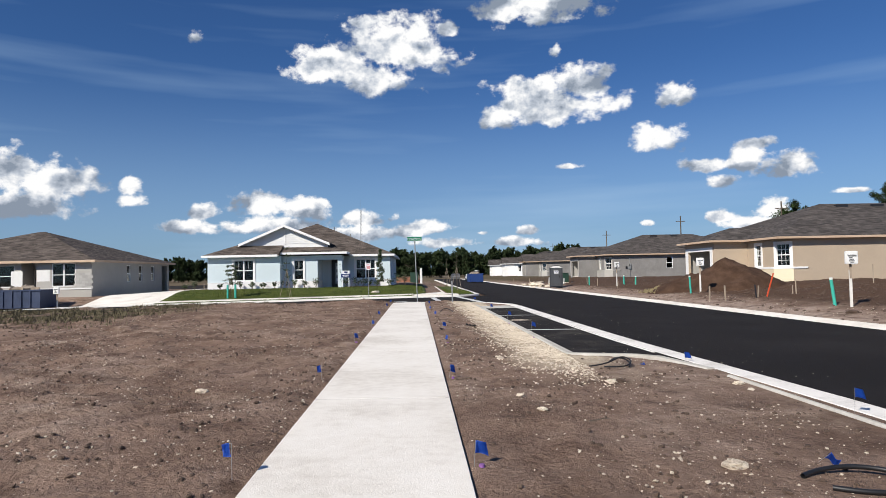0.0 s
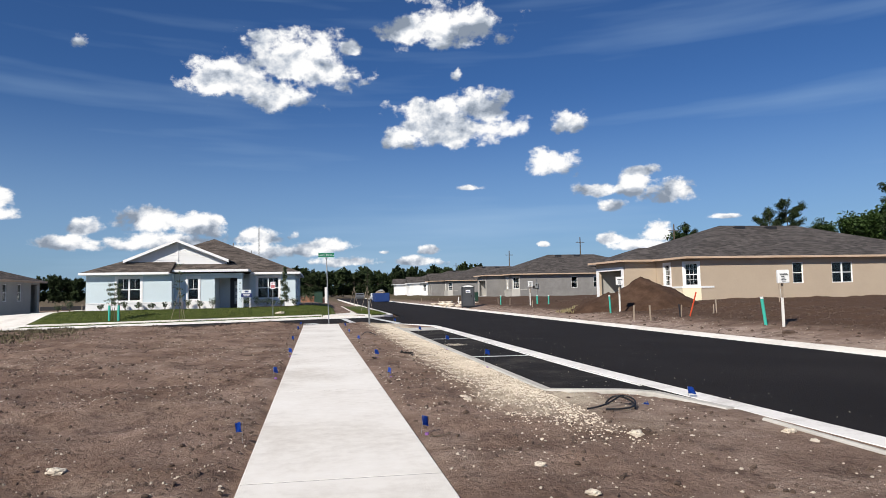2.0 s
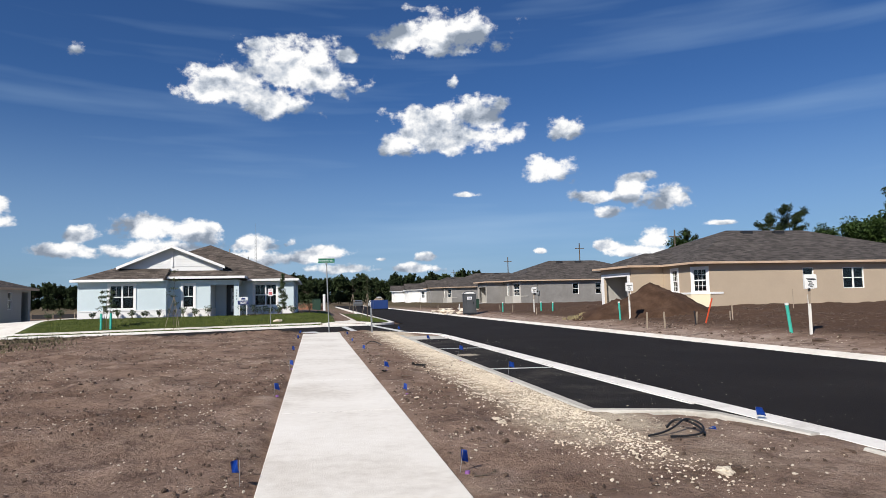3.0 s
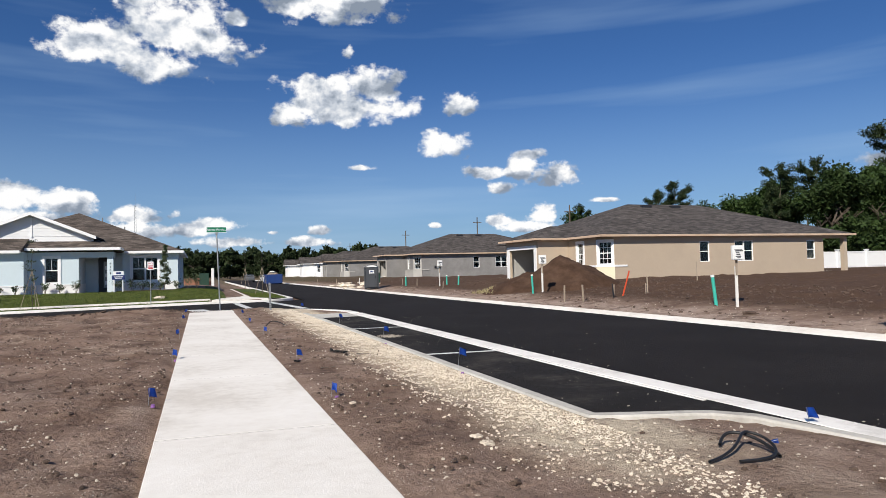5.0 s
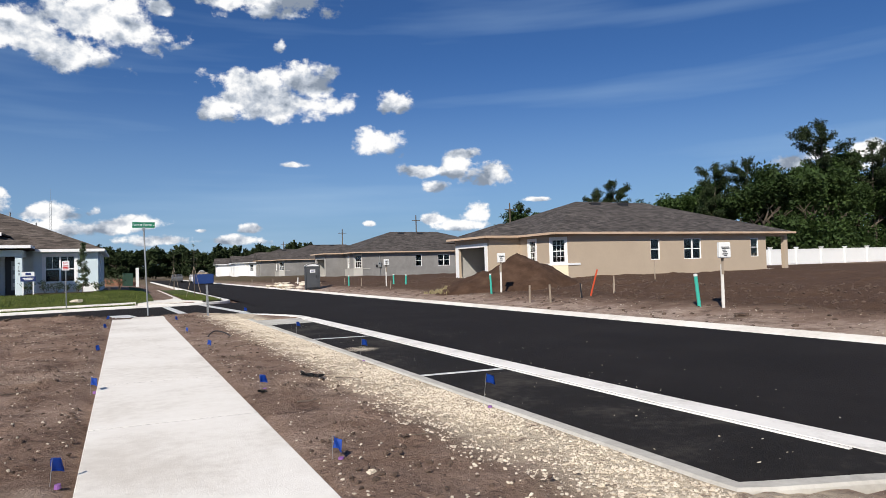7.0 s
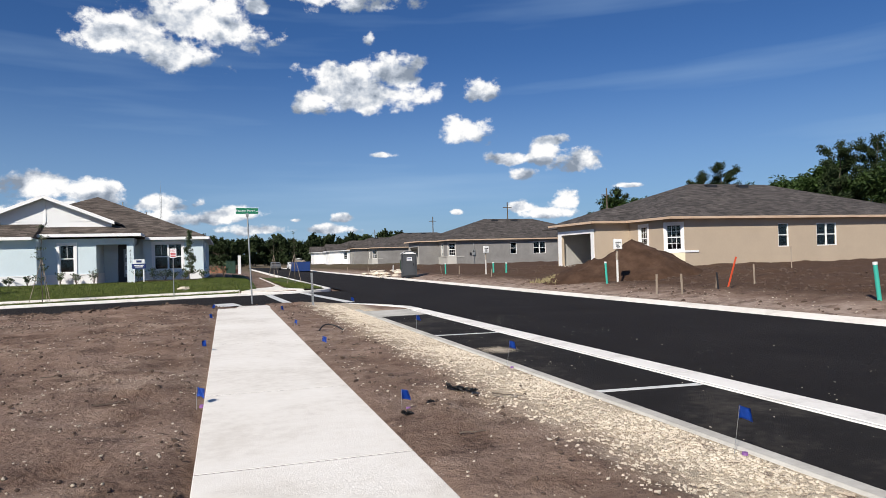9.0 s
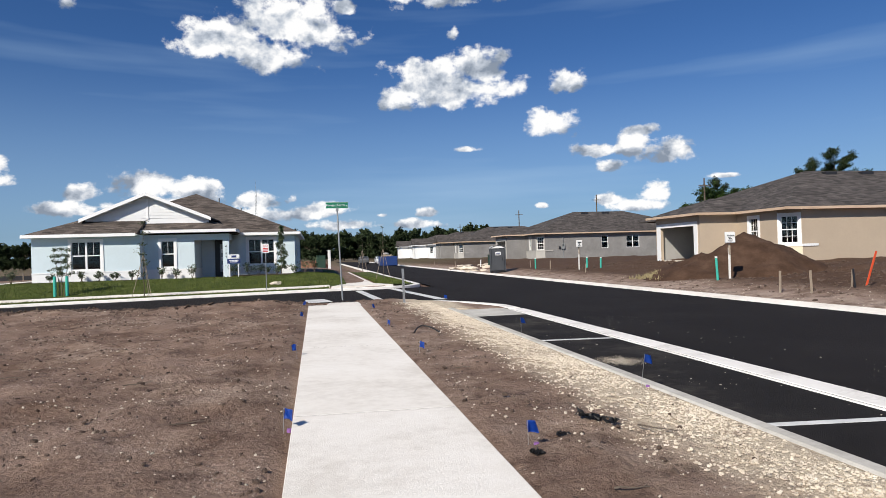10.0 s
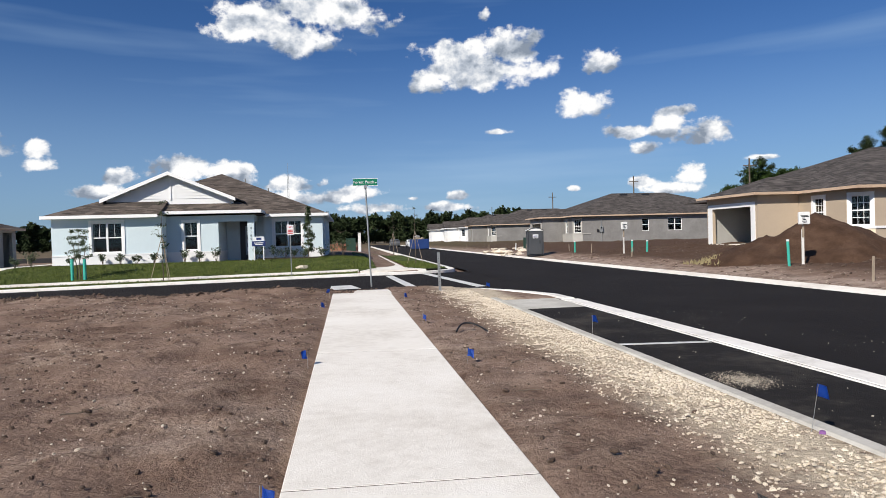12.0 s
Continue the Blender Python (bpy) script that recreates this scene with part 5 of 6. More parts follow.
def flag(x, y, h, turn, tilt, cap=False, z=None):
    z = land(x, y) if z is None else z
    t = thing("marker_flag", pose(x, y, z, tilt, tilt * 0.6, turn), "small blue utility marker flag on a thin wire", "marker flag", "utility marker flags")
    bm = bmesh.new()
    tube(bm, (0, 0, -0.05), (0, 0, h), 0.0022, n=5)
    part("wire", bm, METAL, t)
    vs, fs = [], []
    n = 6
    for j in range(n + 1):
        for i in range(n + 1):
            u, v = i / n, j / n
            vs.append((0.003 + 0.10 * u * (1 - 0.15 * v), 0.016 * math.sin(u * 5 + v * 2), h - 0.095 * (1 - v) - 0.02 * u * u))
    for j in range(n):
        for i in range(n):
            a = j * (n + 1) + i
            fs.append((a, a + 1, a + n + 2, a + n + 1))
    bm = bmesh.new()
    for v in vs:
        bm.verts.new(v)
    bm.verts.ensure_lookup_table()
    for f in fs:
        bm.faces.new([bm.verts[i] for i in f])
    bmesh.ops.solidify(bm, geom=bm.faces[:], thickness=0.0015)
    part("flag", bm, FLAG, t, smooth=True)
    if cap:
        bm = bmesh.new()
        tube(bm, (x + 0.05, y - 0.05, land(x, y) - 0.01), (x + 0.05, y - 0.05, land(x, y) + 0.02), 0.024, 0.02, 14)
        solo("valve_marker", bm, PURPLE, "purple and white plastic valve marker in the dirt", "valve marker", "valve markers")


rng = random.Random(4)
for x, y in ((-0.90, 4.95), (-0.90, 9.22), (-0.92, 14.0), (-0.83, 17.95), (-0.83, 22.05), (-0.92, 27.9), (-0.84, 31.6)):
    flag(x, y, 0.25 if y < 6 else 0.19, rng.uniform(-60, 60) + 180 * (rng.random() < 0.4), rng.uniform(-8, 8), y in (14.0, 17.95))
for x, y in ((0.81, 5.12), (0.83, 9.2), (0.97, 13.65), (1.05, 17.0), (0.96, 21.75), (0.88, 25.35), (0.92, 29.4)):
    flag(x, y, 0.18, rng.uniform(-70, 70), rng.uniform(-9, 9), y in (5.12, 9.2, 13.65, 17.0))
for x, y in ((2.93, 14.75), (2.96, 18.8), (2.98, 23.1), (4.84, 6.8), (4.76, 10.75), (3.0, 30.2)):
    flag(x, y, 0.26 if x > 4 else 0.36, rng.uniform(-40, 40), rng.uniform(-9, 9), 12 < y < 20)
flag(3.42, 5.15, 0.16, -20, 48)
flag(3.86, 10.42, 0.10, 30, 66)


def lot_sign(x, y, hgt, label):
    """A white plastic document box on a pale wooden board."""
    z = land(x, y)
    t = thing("lot_sign", pose(x, y, z, 0, 0, rng.uniform(-12, 12)), label, "sign", "lot permit boxes")
    part("post", B((-0.045, -0.02, -0.25, 0.045, 0.02, hgt - 0.65)), PALE_WOOD, t, bevel=0.004)
    part("upper_post", B((-0.04, -0.045, hgt - 0.95, 0.04, -0.021, hgt - 0.25)), WOOD, t, bevel=0.004)
    b = part("box", B((-0.2, -0.17, hgt - 0.46, 0.2, -0.046, hgt)), PVC_WHITE, t, "white plastic permit box", bevel=0.02)
    bars = [(-0.15, 0.12, -0.13, 0.02), (-0.12, 0.15, -0.16, 0.03), (-0.1, 0.02, -0.22, 0.025), (-0.08, 0.05, -0.27, 0.03), (-0.1, 0.08, -0.33, 0.03), (-0.06, 0.06, -0.38, 0.02)]
    for a, e, zz, th in bars:
        part("print", B((a, -0.176, hgt + zz - th, e, -0.171, hgt + zz)), DARK_DOOR, b)


lot_sign(15.55, 22.4, 1.95, "white permit box on a pale wooden board by the verge")
lot_sign(16.44, 36.46, 1.95, "white permit box on a board before the earth pile")
lot_sign(16.9, 53.3, 1.95, "white permit box on a board, farther along the verge")
lot_sign(-24.3, 46.0, 1.5, "white permit box on a post by the driveway")


def pipe(x, y, h, r, mat, tilt, label, cap=True, turn=0):
    t = thing("pipe", pose(x, y, land(x, y), 0, tilt, turn), label, "pipe", "stub pipes")
    bm = bmesh.new()
    tube(bm, (0, 0, -0.2), (0, 0, h), r, n=14)
    part("tube", bm, mat, t, smooth=False)
    if cap:
        bm = bmesh.new()
        tube(bm, (0, 0, h - 0.02), (0, 0, h + 0.05), r * 1.12, n=14)
        part("cap", bm, PVC_WHITE, t)


pipe(15.55, 23.3, 0.97, 0.055, PVC_TEAL, -7, "teal sewer stub pipe with a white cap")
pipe(15.9, 36.5, 0.95, 0.05, PVC_TEAL, -3, "teal sewer stub pipe with a white cap")
pipe(17.6, 53.6, 0.75, 0.06, PVC_TEAL, 0, "teal sewer stub pipe with a white cap")
pipe(18.5, 53.4, 0.7, 0.06, PVC_TEAL, 2, "teal sewer stub pipe with a white cap")
pipe(17.2, 63.0, 0.75, 0.06, PVC_TEAL, 0, "teal sewer stub pipe with a white cap")
pipe(16.3, 70.0, 0.6, 0.05, PVC_WHITE, 3, "white plastic stub pipe", False)
pipe(15.9, 76.0, 0.7, 0.05, PVC_WHITE, 3, "white plastic stub pipe", False)


def stake(x, y, h, w, mat, tilt, label, turn=0):
    bm = B((-w / 2, -w / 4, -0.2, w / 2, w / 4, h))
    solo("stake", bm, mat, label, "stake", "survey stakes", m=pose(x, y, land(x, y), tilt * 0.5, tilt, turn), bevel=0.003)


for x, y, h, w, tilt in ((14.45, 31.0, 0.72, 0.07, 1), (14.7, 29.9, 0.72, 0.07, -2), (16.35, 30.1, 0.55, 0.06, 3), (17.9, 29.9, 0.45, 0.06, 0), (18.3, 30.3, 0.75, 0.05, -1),
                         (26.2, 36.0, 1.1, 0.05, 0), (16.6, 58.0, 0.6, 0.06, 2), (17.8, 66.0, 0.6, 0.06, -2), (15.8, 72.0, 0.6, 0.06, 2), (15.0, 84.0, 0.6, 0.06, 0), (14.6, 95.0, 0.6, 0.06, 0), (16.0, 50.2, 0.55, 0.05, 3)):
    stake(x, y, h, w, WOOD, tilt, "weathered wooden survey stake in the earth", rng.uniform(-30, 30))
stake(16.6, 29.8, 1.15, 0.06, ORANGE, 14, "leaning orange painted survey stake")
stake(15.3, 13.2, 1.0, 0.04, WOOD, 2, "thin dry stalk standing on the verge")
stake(16.0, 29.6, 0.6, 0.06, DARK_DOOR, -4, "dark tagged stake with ribbon")


def toilet(m, label):
    t = thing("portable_toilet", m, label, "portable toilet", "portable toilets")
    w, d, h = 0.57, 0.6, 1.98
    part("skid", B((-w, -d, 0, -w + 0.1, d, 0.1), (w - 0.1, -d, 0, w, d, 0.1), (-w, -d, 0.06, w, d, 0.12)), BLACK, t, bevel=0.01)
    bm = bmesh.new()
    n = 10
    lo, hi = 0.12, h
    box(bm, -w, -d + 0.06, lo, w, d, hi)
    part("cabin", bm, POTTY, t)
    for s in (-1, 1):
        for k in range(5):
            yy = -d + 0.22 + k * 0.18
            part("rib", B((s * w - 0.018, yy, 0.25, s * w + 0.018, yy + 0.07, 1.62)), POTTY, t)
    for s in (-1, 1):
        part("corner_post", B((s * w - 0.05, -d, lo, s * w + 0.05, -d + 0.12, hi)), POTTY, t, bevel=0.02)
        part("side_vent", B((s * w - 0.025, -d + 0.2, 1.72, s * w + 0.025, d - 0.15, 1.88)), BLACK, t)
    door = part("door", B((-w + 0.07, -d - 0.01, 0.17, w - 0.07, -d + 0.05, 1.9)), POTTY, t, bevel=0.012)
    arch = bmesh.new()
    for a, b in (((-0.3, 0.35), (-0.3, 1.62)), ((0.3, 1.62), (0.3, 0.35)), ((-0.3, 1.62), (-0.14, 1.8)), ((-0.14, 1.8), (0.14, 1.8)), ((0.14, 1.8), (0.3, 1.62)), ((-0.2, 0.5), (-0.06, 0.95)), ((0.2, 0.5), (0.06, 0.95)), ((-0.3, 0.35), (0.3, 0.35)), ((-0.22, 1.3), (-0.1, 1.05)), ((0.22, 1.3), (0.1, 1.05))):
        tube(arch, (a[0], -d - 0.008, a[1]), (b[0], -d - 0.008, b[1]), 0.018, n=8)
    part("door_rib", arch, POTTY, door)
    part("latch", B((0.3, -d - 0.06, 0.98, 0.36, -d - 0.005, 1.2)), BLACK, door, "black door latch", bevel=0.008)
    st = part("sticker", B((-0.2, -d - 0.031, 1.38, 0.22, -d - 0.027, 1.66)), SIGN_WHITE, door, "white label with dark print")
    part("print", B((-0.15, -d - 0.036, 1.5, 0.17, -d - 0.032, 1.58)), NAVY, st)
    part("print", B((-0.15, -d - 0.036, 1.42, 0.17, -d - 0.032, 1.455)), DARK_DOOR, st)
    bm = bmesh.new()
    prof = [(-w - 0.05, 1.93), (-w - 0.05, 1.98), (-0.32, 2.13), (0, 2.17), (0.32, 2.13), (w + 0.05, 1.98), (w + 0.05, 1.93)]
    a = [bm.verts.new((x, -d - 0.07, z)) for x, z in prof]
    b = [bm.verts.new((x, d + 0.05, z)) for x, z in prof]
    bm.faces.new(a)
    bm.faces.new(b[::-1])
    for k in range(len(prof)):
        bm.faces.new((a[k], a[(k + 1) % len(prof)], b[(k + 1) % len(prof)], b[k]))
    part("roof", bm, PVC_WHITE, t, "translucent white moulded roof", bevel=0.012)
    rim = bmesh.new()
    for p, q in zip(prof[1:6], prof[2:6]):
        tube(rim, (p[0], -d - 0.075, p[1] - 0.02), (q[0], -d - 0.075, q[1] - 0.02), 0.03, n=8)
    part("roof_rim", rim, POTTY, t)


toilet(pose(13.55, 14.75, land(13.6, 14.7) + 0.02, 0, 0, -90), "dark grey portable toilet with a white roof at the kerb")
toilet(pose(13.85, 62.6, land(13.9, 62.6) + 0.02, 0, 0, -10), "dark grey portable toilet beside the kerb, far along the street")
toilet(pose(14.2, 150.0, land(14.2, 150) + 0.02, 0, 0, -10), "dark grey portable toilet near the end of the street")


def electric_box(x, y, m=None):
    t = thing("meter_box", pose(x, y, 0.52 + 1.0), "grey electric meter box on the rendered wall", "meter box")
    part("case", B((-0.2, -0.16, 0, 0.2, -0.003, 0.7)), GREY_METAL, t, bevel=0.015)
    bm = bmesh.new()
    tube(bm, (0, -0.08, 0.7), (0, -0.08, 1.5), 0.03)
    part("conduit", bm, GREY_METAL, t)
    bm = bmesh.new()
    tube(bm, (0, -0.08, -1.2), (0, -0.08, 0.0), 0.03)
    part("conduit", bm, GREY_METAL, t)
    bm = bmesh.new()
    tube(bm, (-0.05, -0.2, 0.5), (-0.05, -0.16, 0.5), 0.09, n=16)
    part("meter", bm, GLASS, t)
    part("side_case", B((-0.55, -0.12, 0.05, -0.32, -0.003, 0.35)), DARK_DOOR, t, bevel=0.01)


electric_box(29.4, 87.6)


def cabinet(x, y, w, d, h, mat, label):
    t = thing("utility_cabinet", pose(x, y, land(x, y)), label, "utility cabinet")
    part("body", B((-w / 2, -d / 2, -0.05, w / 2, d / 2, h)), mat, t, bevel=0.02)
    part("lid", B((-w / 2 - 0.02, -d / 2 - 0.02, h, w / 2 + 0.02, d / 2 + 0.02, h + 0.08)), mat, t, bevel=0.02)


cabinet(0.05, 84.0, 1.0, 0.9, 1.25, UTILITY_GREEN, "green transformer cabinet standing on bare earth")
cabinet(0.95, 83.0, 0.3, 0.3, 1.9, PVC_WHITE, "tall white utility pedestal on bare earth")
cabinet(17.6, 76.5, 1.3, 1.1, 1.05, UTILITY_GREEN, "dark green transformer cabinet on the verge")
rock(-2.6, 47.2, 0.28, STONE, "pale boulder lying on the lawn", 21)
for k, (x, y, s, w) in enumerate(((15.2, 72.0, 0.5, 2.2), (14.6, 76.5, 0.35, 1.8), (16.2, 80.0, 0.4, 2.0), (14.0, 68.0, 0.25, 1.5))):
    bm = bmesh.new()
    for j in range(7):
        r2 = random.Random(k * 10 + j)
        cx, cy = r2.uniform(-w, w), r2.uniform(-0.6, 0.6)
        bmesh.ops.create_icosphere(bm, subdivisions=2, radius=s * r2.uniform(0.5, 1.0), matrix=Matrix.Translation((cx, cy, 0.05)) @ Matrix.Diagonal((1.5, 1, 0.45, 1)))
    for v in bm.verts:
        v.co += 0.12 * noise.noise_vector(v.co * 3)
    solo("rubble_heap", bm, STONE, "low heap of pale concrete rubble on the verge", "rubble", kind="stuff", m=pose(x, y, land(x, y)))


def skip(m, w, d, h, mat, label):
    """A ribbed steel roll-off container."""
    t = thing("skip", m, label, "skip")
    part("floor", B((-w / 2, -d / 2, 0.12, w / 2, d / 2, 0.2)), mat, t)
    for nm, b in (("side", (-w / 2, -d / 2, 0.2, w / 2, -d / 2 + 0.06, h)), ("side", (-w / 2, d / 2 - 0.06, 0.2, w / 2, d / 2, h)), ("end", (-w / 2, -d / 2 + 0.06, 0.2, -w / 2 + 0.06, d / 2 - 0.06, h)), ("end", (w / 2 - 0.06, -d / 2 + 0.06, 0.2, w / 2, d / 2 - 0.06, h))):
        part(nm, B(b), mat, t)
    k = 0
    while -w / 2 + 0.1 + k * 0.6 < w / 2 - 0.1:
        x = -w / 2 + 0.1 + k * 0.6
        part("rib", B((x, -d / 2 - 0.06, 0.2, x + 0.09, -d / 2, h - 0.08)), mat, t)
        k += 1
    part("rim", B((-w / 2 - 0.04, -d / 2 - 0.05, h - 0.08, w / 2 + 0.04, -d / 2 + 0.01, h + 0.02)), mat, t)
    for x in (-w / 2 + 0.3, w / 2 - 0.5):
        bm = bmesh.new()
        tube(bm, (x, -d / 2, 0.08), (x, d / 2, 0.08), 0.09, n=12)
        part("roller", bm, BLACK, t)
    bm = bmesh.new()
    for j in range(9):
        r2 = random.Random(j + 5)
        bmesh.ops.create_cube(bm, size=r2.uniform(0.4, 0.8), matrix=Matrix.Translation((r2.uniform(-w / 2 + 0.5, w / 2 - 0.5), r2.uniform(-0.6, 0.6), h - 0.15)) @ Euler((r2.random(), r2.random(), r2.random())).to_matrix().to_4x4())
    solo("waste", bm, WOOD, "builders' waste heaped in the skip", "waste", kind="stuff", m=m)


skip(pose(-28.1, 46.3, land(-28, 46.3)), 6.2, 2.2, 1.35, BLUE_BIN, "dark blue steel skip with builders' waste, before the block house")
skip(pose(10.4, 112.0, road_z(10.4, 112), 0, 0, 90), 5.5, 2.3, 1.5, BRIGHT_BLUE, "bright blue steel skip parked on the street")


# ---- fence ----
def fence():
    t = thing("fence", (0, 0, 0), "white vinyl privacy fence with capped posts", "fence")
    step = 4.9
    k = 0
    x = 46.0
    while x < 150:
        z = 0.55
        p = part("post", B((x - 0.16, 61.84, -0.3, x + 0.16, 62.16, 2.5)), VINYL, t)
        part("cap", B((x - 0.22, 61.78, 2.5, x + 0.22, 62.22, 2.6)), VINYL, p)
        part("panel", B((x + 0.16, 61.97, 0.1, x + step - 0.16, 62.03, 2.27)), VINYL, t)
        part("rail", B((x + 0.16, 61.94, 2.2, x + step - 0.16, 62.06, 2.34)), VINYL, t)
        part("rail", B((x + 0.16, 61.94, 0.55, x + step - 0.16, 62.06, 0.7)), VINYL, t)
        x += step
    return t


fence()


# ---- signs ----
def street_sign():
    t = thing("street_sign", pose(0.43, 36.5, -0.16, 0, 0, 0), "green street name sign on a galvanised post", "street sign")
    bm = bmesh.new()
    top = (-0.11, 0.1, 3.42)
    tube(bm, (0, 0, -0.2), top, 0.03, n=10)
    part("post", bm, METAL, t)
    blade = part("blade", B((top[0] - 0.41, 0.07, 3.4, top[0] + 0.40, 0.085, 3.62)), SIGN_GREEN, t, "green panel with white edge", bevel=0.004)
    part("border", B((top[0] - 0.43, 0.072, 3.385, top[0] + 0.42, 0.083, 3.4), (top[0] - 0.43, 0.072, 3.62, top[0] + 0.42, 0.083, 3.635)), SIGN_WHITE, t)
    lettering("Forest Perch", 0.135, SIGN_WHITE, blade, pose(top[0] - 0.05, 0.066, 3.51, 90, 0, 0))
    part("mark", B((top[0] + 0.335, 0.064, 3.47, top[0] + 0.38, 0.069, 3.5)), SIGN_WHITE, blade)
    part("clamp", B((top[0] - 0.05, 0.03, 3.3, top[0] + 0.05, 0.12, 3.42)), METAL, t)


street_sign()


def small_post():
    t = thing("sign_post", pose(2.14, 32.12, -0.09, 0, -1.2, 0), "bare perforated steel sign post at the corner", "post")
    part("channel", B((-0.035, -0.012, -0.2, 0.035, 0.0, 1.1), (-0.035, 0.0, -0.2, -0.022, 0.03, 1.1), (0.022, 0.0, -0.2, 0.035, 0.03, 1.1)), METAL, t)
    # thin black plates paint the dark of the perforations; the channel is uncut
    for k in range(13):
        part("hole_dark_plate", B((-0.008, -0.0145, 0.15 + k * 0.07, 0.008, -0.0122, 0.166 + k * 0.07)), BLACK, t)


small_post()


def parking_sign():
    x, y = -2.85, 44.3
    t = thing("road_sign", pose(x, y, lawn_z(x, y)), "white sign with red lettering on a steel post", "road sign")
    bm = bmesh.new()
    tube(bm, (0, 0, -0.2), (0, 0, 2.35), 0.025, n=8)
    part("post", bm, METAL, t)
    p = part("panel", B((-0.15, -0.045, 1.86, 0.15, -0.03, 2.3)), SIGN_WHITE, t, bevel=0.003)
    lettering("NO", 0.14, SIGN_RED, p, pose(0, -0.047, 2.2, 90, 0, 0))
    for zz in (2.05, 1.98, 1.91):
        part("print", B((-0.11, -0.05, zz, 0.11, -0.046, zz + 0.045)), SIGN_RED, p)


parking_sign()


def yard_sign():
    x, y = -5.1, 50.9
    t = thing("yard_sign", pose(x, y, lawn_z(x, y), 0, 0, 6), "navy and white builder's yard sign on the lawn", "yard sign")
    for s in (-0.24, 0.24):
        part("leg", B((s - 0.03, -0.03, -0.2, s + 0.03, 0.03, 1.25)), WHITE, t)
    p = part("panel", B((-0.36, -0.05, 0.78, 0.36, -0.031, 1.05)), NAVY, t)
    for a, b, zz in ((-0.25, 0.25, 0.93), (-0.2, 0.2, 0.85)):
        part("print", B((a, -0.055, zz, b, -0.051, zz + 0.045)), SIGN_WHITE, p)
    q = part("header", B((-0.3, -0.05, 1.06, 0.3, -0.031, 1.3)), SIGN_WHITE, t, "white top panel with blue print")
    part("print", B((-0.12, -0.055, 1.12, 0.14, -0.051, 1.24)), NAVY, q)


yard_sign()


# ---- planting ----
def leaf_cloud(rng, pts, spread, count, size, aspect=0.5):
    """Many small separate leaves round the given points."""
    vs, fs = [], []
    for _ in range(count):
        c = rng.choice(pts)
        r = spread * rng.random() ** 0.5
        a, b = rng.uniform(0, math.tau), math.acos(rng.uniform(-1, 1))
        p = Vector((c[0] + r * math.sin(b) * math.cos(a), c[1] + r * math.sin(b) * math.sin(a), c[2] + 0.75 * r * math.cos(b)))
        s = size * rng.uniform(0.6, 1.4)
        m = Euler((rng.uniform(-1.1, 1.1), rng.uniform(-1.1, 1.1), rng.uniform(0, 6.3))).to_matrix()
        k = len(vs)
        for q in ((-1, 0, 0), (-0.1, aspect, 0.12), (1, 0, -0.1), (0.1, -aspect, 0.12)):
            vs.append(p + m @ (Vector(q) * s))
        fs.append((k, k + 1, k + 2, k + 3))
    me = bpy.data.meshes.new("crown")
    me.from_pydata([tuple(v) for v in vs], [], fs)
    return me


def branches(rng, bm, base, direction, length, r, depth, tips, spread=0.6, up=0.25):
    end = base
    d = direction.normalized()
    n = 3
    for i in range(n):
        d = (d + Vector((rng.uniform(-0.16, 0.16), rng.uniform(-0.16, 0.16), 0.04))).normalized()
        nxt = end + d * (length / n)
        tube(bm, end, nxt, r * (1 - 0.25 * i / n), r * (1 - 0.25 * (i + 1) / n), 7 if depth > 1 else 5, caps=False)
        end = nxt
        if depth < 2:
            tips.append(tuple(end))
    if depth == 0:
        return
    for k in range(rng.choice((3, 3, 4))):
        a = rng.uniform(0, math.tau)
        nd = (d + spread * Vector((math.cos(a), math.sin(a), rng.uniform(-0.15, up)))).normalized()
        branches(rng, bm, end - d * length * 0.12 * k, nd, length * rng.uniform(0.55, 0.8), r * 0.58, depth - 1, tips, spread, up)


def make_tree(seed, h, kind, label, group):
    rng = random.Random(seed)
    t = thing("tree", (0, 0, 0), label, "tree", group)
    bm = bmesh.new()
    tips = []
    if kind == "pine":
        p = Vector((0, 0, -0.3))
        segs = 9
        for i in range(segs):
            q = Vector((rng.uniform(-0.1, 0.1) * i * 0.3, rng.uniform(-0.1, 0.1) * i * 0.3, h * 0.86 * (i + 1) / segs))
            tube(bm, p, q, 0.24 * (1 - 0.7 * i / segs), 0.24 * (1 - 0.7 * (i + 1) / segs), 8, caps=False)
            if i >= 4:
                for k in range(3):
                    a = rng.uniform(0, math.tau)
                    branches(rng, bm, q, Vector((math.cos(a), math.sin(a), rng.uniform(0.1, 0.7))), h * rng.uniform(0.09, 0.15), 0.06, 1, tips, 0.7, 0.4)
            p = q
        branches(rng, bm, p, Vector((0, 0, 1)), h * 0.1, 0.07, 1, tips, 0.9, 0.4)
        part("trunk", bm, BARK, t)
        me = leaf_cloud(rng, tips, 0.72, 8500, 0.20, 0.35)
        me.materials.append(LEAF_PINE)
    else:
        branches(rng, bm, Vector((0, 0, -0.3)), Vector((0, 0, 1)), h * 0.30, h * 0.028, 3, tips, 0.85, 0.5)
        part("trunk", bm, BARK, t)
        top = max(p[2] for p in tips)
        tips = [(p[0] * 1.1, p[1] * 1.1, p[2] * h * 0.93 / top) for p in tips]
        tips += [(p[0] * 1.15, p[1] * 1.15, p[2] * rng.uniform(0.15, 0.6)) for p in tips[::2]]
        me = leaf_cloud(rng, tips, h * 0.10, 13000 if kind == "oak" else 3600, 0.23 if kind == "oak" else 0.5, 0.55)
        me.materials.append(LEAF if kind == "oak" else LEAF_FAR)
    c = new("crown", me)
    c.parent = t
    return t


